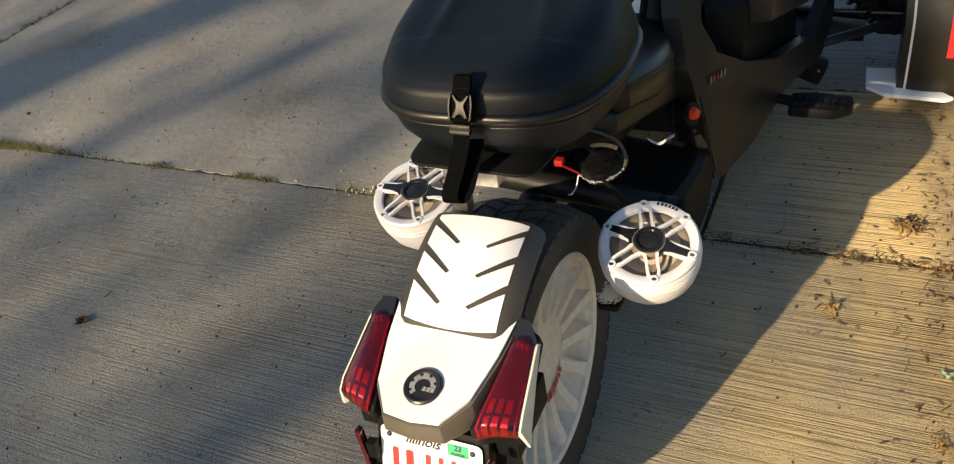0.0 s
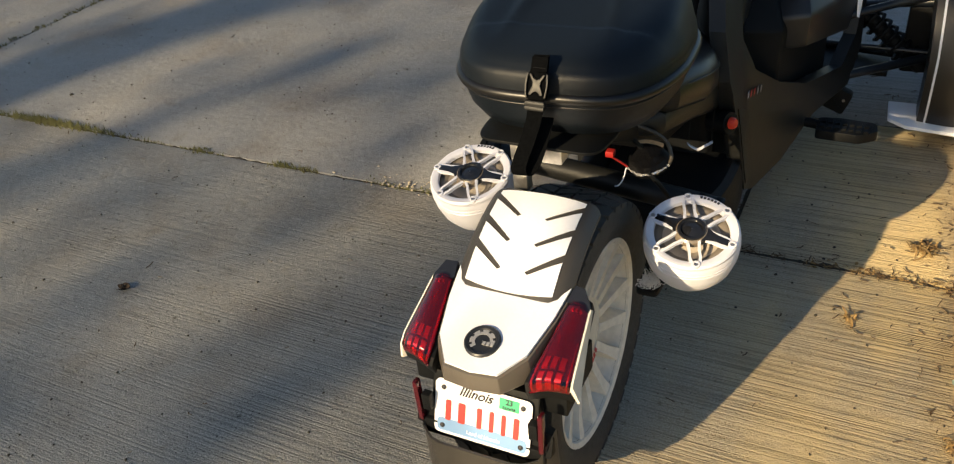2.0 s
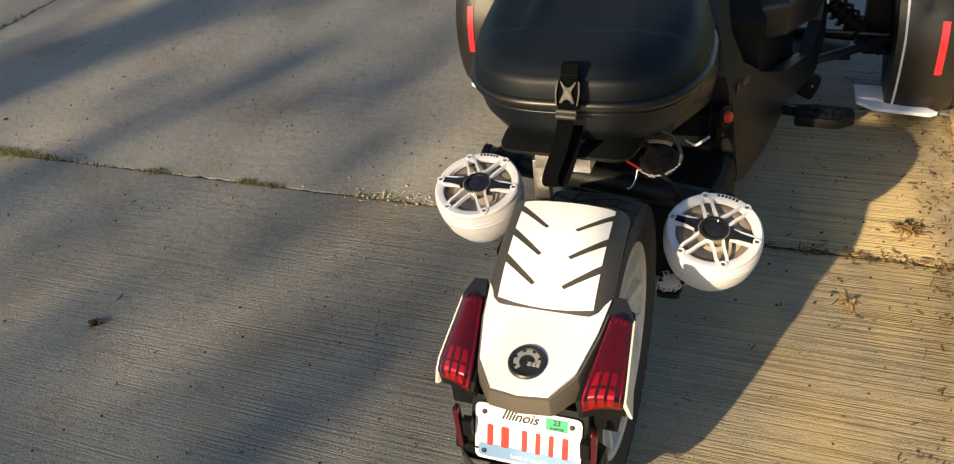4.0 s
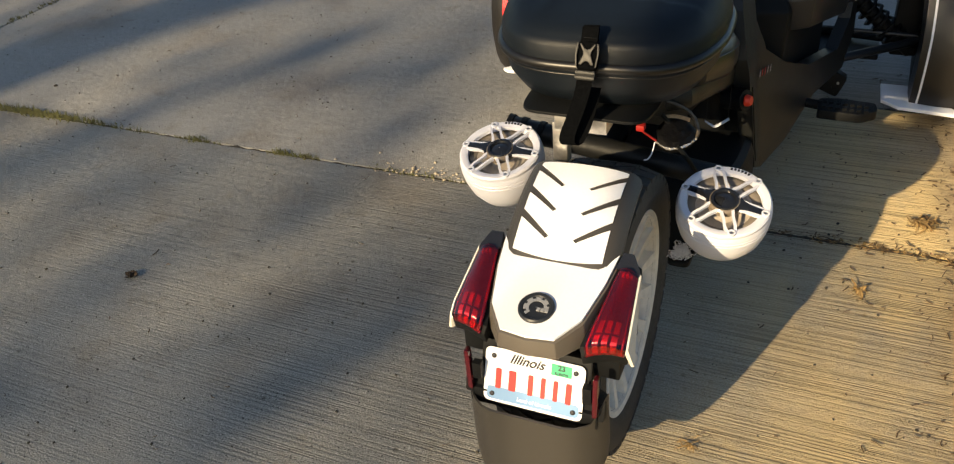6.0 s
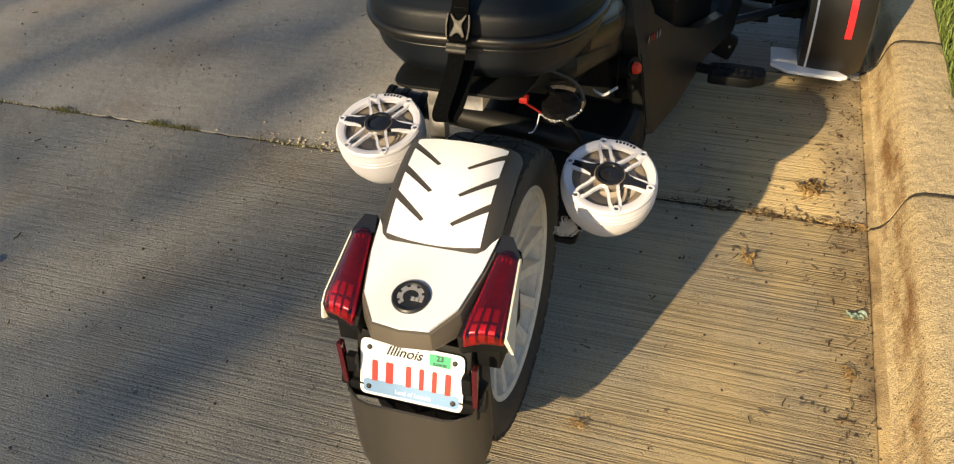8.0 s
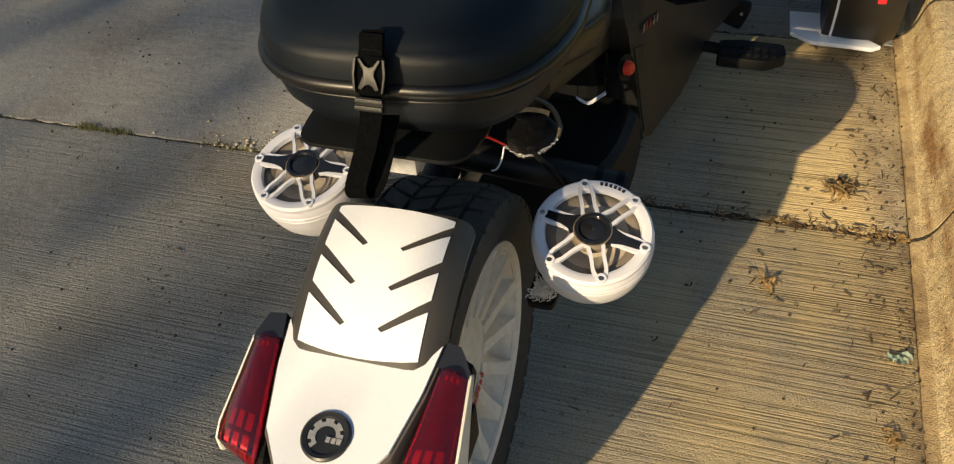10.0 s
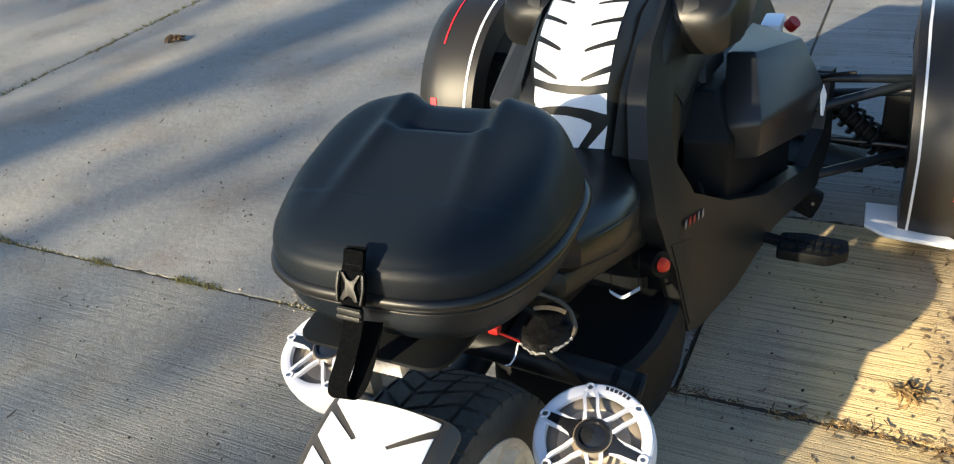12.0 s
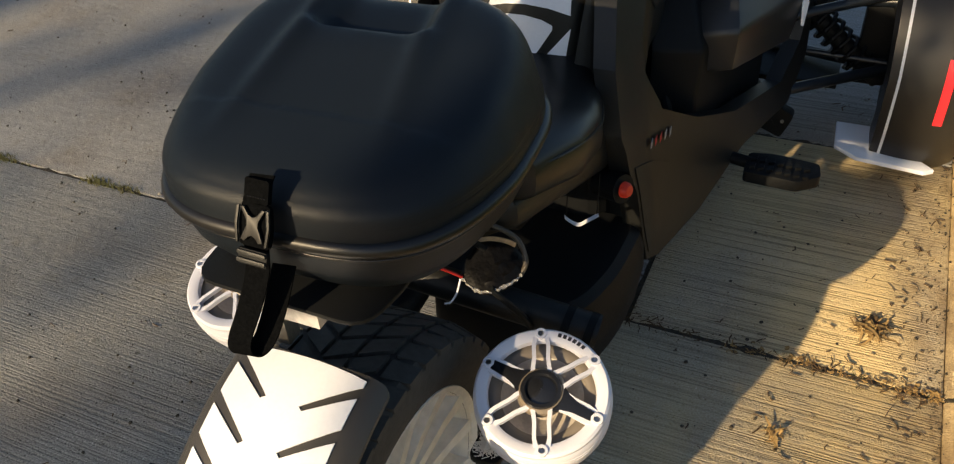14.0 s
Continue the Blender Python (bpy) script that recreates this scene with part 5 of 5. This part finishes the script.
label_tab = part("label_tab", bm, M_SPEAKER, bike, "bent white plastic label")
for x, y in ((0.119, 0.507), (0.166, 0.531)):
    bm = bmesh.new()
    rod(bm, (x, y, 0.452), (x, y + 0.01, 0.53), 0.0010, 6)
    part("label_tie", bm, M_BLACK, label_tab)


# ---- small things on the ground ----
def moss():
    rng = random.Random(9)
    vs, fs = [], []

    def tuft(x, y, spread, n, hmax):
        for _ in range(n):
            px, py = x + rng.gauss(0, spread), y + rng.gauss(0, 0.010)
            h, a = rng.uniform(0.3, 1) * hmax, rng.uniform(0, 6.28)
            w = rng.uniform(0.002, 0.005)
            b = len(vs)
            vs.extend([(px - w, py, -0.012), (px + w, py + w, -0.012), (px + h * 0.6 * math.cos(a), py + h * 0.6 * math.sin(a), h)])
            fs.append((b, b + 1, b + 2))

    for x, spread, n, h in ((-1.38, 0.03, 130, 0.016), (-1.28, 0.025, 90, 0.014), (-1.75, 0.03, 110, 0.016), (-2.55, 0.16, 700, 0.03), (-0.86, 0.10, 120, 0.012), (-2.05, 0.15, 70, 0.01)):
        tuft(x, JOINT, spread, n, h)
    for k in range(60):
        tuft(rng.uniform(-3.4, 0.9), JOINT, 0.02, 7, 0.008)
    for k in range(240):
        y = rng.uniform(0.9, 5.2)
        px = -3.60 + rng.gauss(0, 0.012)
        for _ in range(5):
            h, a, w = rng.uniform(0.005, 0.018), rng.uniform(0, 6.28), rng.uniform(0.002, 0.006)
            b = len(vs)
            vs.extend([(px - w, y, -0.012), (px + w, y + w, -0.012), (px + h * math.cos(a), y + h * math.sin(a), h)])
            fs.append((b, b + 1, b + 2))
    me = bpy.data.meshes.new("moss")
    me.from_pydata(vs, [], fs)
    me.materials.append(M_MOSS)
    tagged(new("moss", me), "moss and weeds in the slab joints", "moss", kind="stuff")


moss()


def crumbs():
    """Twigs, curled leaf bits and grit, thickest near the kerb."""
    rng = random.Random(21)
    bm = bmesh.new()
    for k in range(700):
        y = rng.uniform(-0.9, 2.0)
        edge = kerb_line(y) - 0.05
        x = edge - min(abs(rng.gauss(0, 0.07 if k % 2 else 0.25)), 0.8) if k % 4 else rng.uniform(-3, 0.8)
        if k % 5 == 0:
            x, y = rng.uniform(0.15, 0.8), JOINT + rng.gauss(0, 0.012)
        elif k % 11 == 0:
            x, y = 0.168 + rng.gauss(0, 0.010), rng.uniform(0.75, 1.9)
        L, a = 0.005 + 0.026 * rng.random() ** 2, rng.uniform(0, 6.28)
        z = 0.003
        p = Vector((x, y, z))
        q = [p]
        for _ in range(2):
            a += rng.gauss(0, 0.7)
            q.append(q[-1] + Vector((math.cos(a), math.sin(a), rng.uniform(-0.05, 0.25))) * L / 2)
        tube(bm, q, rng.uniform(0.0008, 0.0018), 4, curve=False)
    return tagged(link("leaf_litter", bm, M_LEAF), "dry twigs and curled leaf bits", "litter", kind="stuff")


crumbs()


def joint_straw():
    """Yellow straw and small withered leaves caught in the joint near the kerb."""
    rng = random.Random(77)
    bm = bmesh.new()
    for k in range(150):
        x = 0.80 - 0.42 * rng.random() ** 1.6
        y, a = JOINT + rng.gauss(0, 0.010), rng.uniform(0, 6.28)
        n = 0.004 + 0.012 * rng.random()
        q = [Vector((x, y, 0.002 + 0.003 * rng.random()))]
        for _ in range(3):
            a += rng.gauss(0, 0.6)
            q.append(q[-1] + Vector((math.cos(a), math.sin(a), rng.uniform(-0.1, 0.35))) * n / 3)
        if k % 4:
            tube(bm, q, rng.uniform(0.0006, 0.0013), 4, curve=False)
        else:
            ribbon(bm, q, rng.uniform(0.004, 0.009), 0.0008, (math.sin(a), -math.cos(a), 0.3))
    return tagged(link("joint_straw", bm, M_STRAW, smooth=False), "yellow straw and withered leaf bits caught in the joint", "litter", kind="stuff")


joint_straw()


def pebbles():
    """Fine grit, each grain a squashed stone."""
    rng = random.Random(5)
    t = (1 + 5 ** 0.5) / 2
    shape = [Vector(p).normalized() for p in ((-1, t, 0), (1, t, 0), (-1, -t, 0), (1, -t, 0), (0, -1, t), (0, 1, t), (0, -1, -t), (0, 1, -t), (t, 0, -1), (t, 0, 1), (-t, 0, -1), (-t, 0, 1))]
    sides = [(0, 11, 5), (0, 5, 1), (0, 1, 7), (0, 7, 10), (0, 10, 11), (1, 5, 9), (5, 11, 4), (11, 10, 2), (10, 7, 6), (7, 1, 8),
             (3, 9, 4), (3, 4, 2), (3, 2, 6), (3, 6, 8), (3, 8, 9), (4, 9, 5), (2, 4, 11), (6, 2, 10), (8, 6, 7), (9, 8, 1)]
    vs, fs = [], []
    for k in range(6200):
        r = 0.0011 + 0.0042 * rng.random() ** 4 if k > 16 else rng.uniform(0.006, 0.010)
        x, y, c, q = rng.uniform(-4.2, 0.8), rng.uniform(-1.0, 4.5), rng.uniform(0, 6.28), rng.uniform(0.6, 1)
        if k > 5200:
            r, x, y = 0.0009 + 0.0030 * rng.random() ** 3, kerb_line(y) - 0.024 + rng.gauss(0, 0.014) - 0.05 * rng.random() ** 4, rng.uniform(-0.9, 1.9)
        b = len(vs)
        for p in shape:
            u, v = p.x * r, p.y * r * q
            vs.append((x + u * math.cos(c) - v * math.sin(c), y + u * math.sin(c) + v * math.cos(c), r * 0.35 + p.z * r * 0.6))
        fs += [(b + i, b + j, b + l) for i, j, l in sides]
    me = bpy.data.meshes.new("grit")
    me.from_pydata(vs, [], fs)
    me.materials.append(M_SOIL)
    tagged(new("grit", me), "dark grit and pebbles on the concrete", "grit", kind="stuff")


pebbles()


def spall():
    """Crumbled concrete at the broken slab corner."""
    rng = random.Random(31)
    bm = bmesh.new()
    for k in range(150):
        r = 0.0015 + 0.006 * rng.random() ** 3
        x = rng.gauss(-0.80, 0.13)
        y = JOINT + 0.012 + abs(rng.gauss(0, 0.035)) * (1 if rng.random() < 0.8 else -0.6)
        m = Matrix.Translation((x, y, r * 0.35)) @ Matrix.Rotation(rng.uniform(0, 6), 4, 'Z') @ Matrix.Diagonal((r, r * rng.uniform(0.6, 1), r * 0.6, 1))
        bmesh.ops.create_icosphere(bm, subdivisions=1, radius=1, matrix=m)
    return tagged(link("concrete_crumbs", bm, M_TAN, smooth=False), "tan crumbs of broken concrete along the joint", "rubble", kind="stuff")


spall()


def clump(at, size, seed, name, label, mat, category, strands=7, slim=1.0):
    """A tuft of dry straw, a curled leaf or a crumpled scrap."""
    rng = random.Random(seed)
    bm = bmesh.new()
    for k in range(strands):
        a, L = rng.uniform(0, 6.28), size * rng.uniform(0.5, 1.1)
        w = L * rng.uniform(0.15, 0.35) * slim
        p = Vector(at) + Vector((rng.gauss(0, size * 0.28), rng.gauss(0, size * 0.28), 0.002))
        rows = []
        for i in range(6):
            t = i / 5
            a += rng.gauss(0, 0.25)
            d, c = Vector((math.cos(a), math.sin(a), 0)), Vector((-math.sin(a), math.cos(a), 0))
            q = p + d * L * (t - 0.5) + Vector((0, 0, size * 0.30 * abs(math.sin(3.1 * t + seed + k)) * rng.uniform(0.5, 1)))
            ww = w * math.sin(math.pi * (0.1 + 0.8 * t))
            rows.append([q - c * ww + Vector((0, 0, ww * 0.6)), q, q + c * ww + Vector((0, 0, ww * 0.6)), q + Vector((0, 0, 0.0012))])
        loft(bm, rows)
    return tagged(link(name, bm, mat), label, category)


clump((0.663, 0.893, 0), 0.062, 3, "straw_tuft", "tuft of dry straw and seed husks on concrete", M_STRAW, "straw", 26, 0.22)
clump((0.672, 0.915, 0), 0.030, 5, "dead_leaf", "curled dark dead leaf on concrete", M_LEAF, "leaf")
clump((0.517, 0.543, 0), 0.046, 7, "straw_tuft", "tuft of dry straw on concrete", M_STRAW, "straw", 16, 0.22)
clump((0.755, 0.20, 0), 0.034, 8, "straw_tuft", "tuft of dry straw by the gutter", M_STRAW, "straw", 12, 0.25)
clump((0.22, -0.09, 0), 0.036, 15, "straw_tuft", "tuft of dry straw on concrete", M_STRAW, "straw", 12, 0.22)
clump((0.765, 0.39, 0), 0.027, 11, "foil_wrapper", "crumpled green and white foil wrapper", M_LITTER, "litter")
clump((-1.401, 0.005, 0), 0.030, 23, "dead_leaf", "small dark curled leaf on concrete", M_LEAF, "leaf", 9, 0.9)
clump((-3.175, 2.63, 0), 0.09, 19, "dead_leaf", "dark clod of leaves on concrete", M_LEAF, "leaf")


# ---- unseen trees behind the camera, added to cast shade ----
def tree():
    t = empty("tree", "unseen leafy tree added to cast dappled shade on the left ground", "tree")
    base = Vector((-10.5, -21.5, -0.06))
    bm = bmesh.new()
    tube(bm, [base, base + Vector((0.1, 0.1, 3)), base + Vector((0.3, 0.0, 6)), base + Vector((0.2, 0.3, 12))], 0.25, 10)
    for k in range(9):
        a = k * 2.4
        p = base + Vector((0.2, 0.1, 4.5 + k * 0.6))
        tube(bm, [p, p + Vector((1.3 * math.cos(a), 1.3 * math.sin(a), 0.9)), p + Vector((2.9 * math.cos(a), 2.9 * math.sin(a), 2.0))], 0.07, 6)
    link("trunk", bm, M_BARK, t)
    rng = random.Random(2)
    vs, fs = [], []
    for c in range(98):
        a, r = rng.uniform(0, 6.28), 5.2 * math.sqrt(rng.random())
        cen = base + Vector((r * math.cos(a), r * math.sin(a), rng.uniform(5.0, 15.0)))
        for _ in range(66):
            p = cen + Vector((rng.gauss(0, 1.4), rng.gauss(0, 1.4), rng.gauss(0, 0.9)))
            # Strips along the sun's rays are thinned or doubled to set light and dark bands.
            lane = p.x - 0.321 * p.y
            if lane > -0.17 or abs(lane + 1.03) < 0.14 and rng.random() < 0.65 or lane < -2.7 and rng.random() < 0.3 or lane > -0.21 and rng.random() < 0.45:
                continue
            n = Vector((rng.gauss(0, 1), rng.gauss(0, 1), rng.gauss(0, 1))).normalized()
            u = n.orthogonal().normalized() * rng.uniform(0.08, 0.15)
            w = n.cross(u).normalized() * u.length * 0.6
            b = len(vs)
            vs.extend([p - u, p + w, p + u, p - w])
            fs.append((b, b + 1, b + 2, b + 3))
            if -0.92 < lane < -0.45 and rng.random() < 0.25:
                d = Vector((0.04, 0.12, 0.5))
                vs.extend([p - w + d, p + u + d, p + w + d, p - u + d])
                fs.append((b + 4, b + 5, b + 6, b + 7))
    me = bpy.data.meshes.new("crown")
    me.from_pydata(vs, [], fs)
    me.materials.append(M_FOLIAGE)
    ob = new("crown", me)
    ob.parent = t


tree()


def shade_blocker_tree():
    """An unseen slim tree, added to shade the right speaker and the gutter."""
    t = empty("shade_blocker_tree", "unseen slim tree added to shade the speaker and gutter", "tree")
    base = Vector((-2.95, -9.2, -0.06))
    bm = bmesh.new()
    tube(bm, [base, base + Vector((0.05, 0.1, 1.5)), base + Vector((0.25, 0.6, 2.8))], 0.016, 8)
    tube(bm, [base + Vector((0.25, 0.6, 2.8)), base + Vector((0.4, 1.1, 3.3)), base + Vector((0.6, 1.6, 3.6))], 0.007, 6)
    for k in range(6):
        p = base + Vector((0.25 + 0.05 * k, 0.6 + 0.15 * k, 2.7 + 0.12 * k))
        tube(bm, [p, p + Vector((0.25 * math.cos(k * 2.1), 0.7 + 0.1 * k, 0.25)), p + Vector((0.5 * math.cos(k * 2.1), 1.5 + 0.2 * k, 0.5))], 0.004, 6)
    link("trunk", bm, M_BARK, t)
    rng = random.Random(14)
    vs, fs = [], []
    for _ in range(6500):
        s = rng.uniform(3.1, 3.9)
        # Leaf spots follow the sun's rays back from where shade is wanted.
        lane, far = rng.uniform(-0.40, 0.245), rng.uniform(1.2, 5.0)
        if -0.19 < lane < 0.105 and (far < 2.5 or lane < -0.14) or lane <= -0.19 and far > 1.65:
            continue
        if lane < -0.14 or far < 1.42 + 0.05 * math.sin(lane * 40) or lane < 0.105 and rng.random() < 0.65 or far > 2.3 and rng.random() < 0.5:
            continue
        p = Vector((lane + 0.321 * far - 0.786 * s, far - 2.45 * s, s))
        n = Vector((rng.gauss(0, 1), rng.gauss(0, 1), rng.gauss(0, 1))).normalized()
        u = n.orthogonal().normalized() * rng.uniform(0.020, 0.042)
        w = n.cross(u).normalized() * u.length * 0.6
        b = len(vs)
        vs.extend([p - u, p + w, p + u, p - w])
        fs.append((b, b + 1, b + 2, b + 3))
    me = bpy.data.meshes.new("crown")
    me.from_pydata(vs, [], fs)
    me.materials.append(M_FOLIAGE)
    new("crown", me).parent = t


shade_blocker_tree()
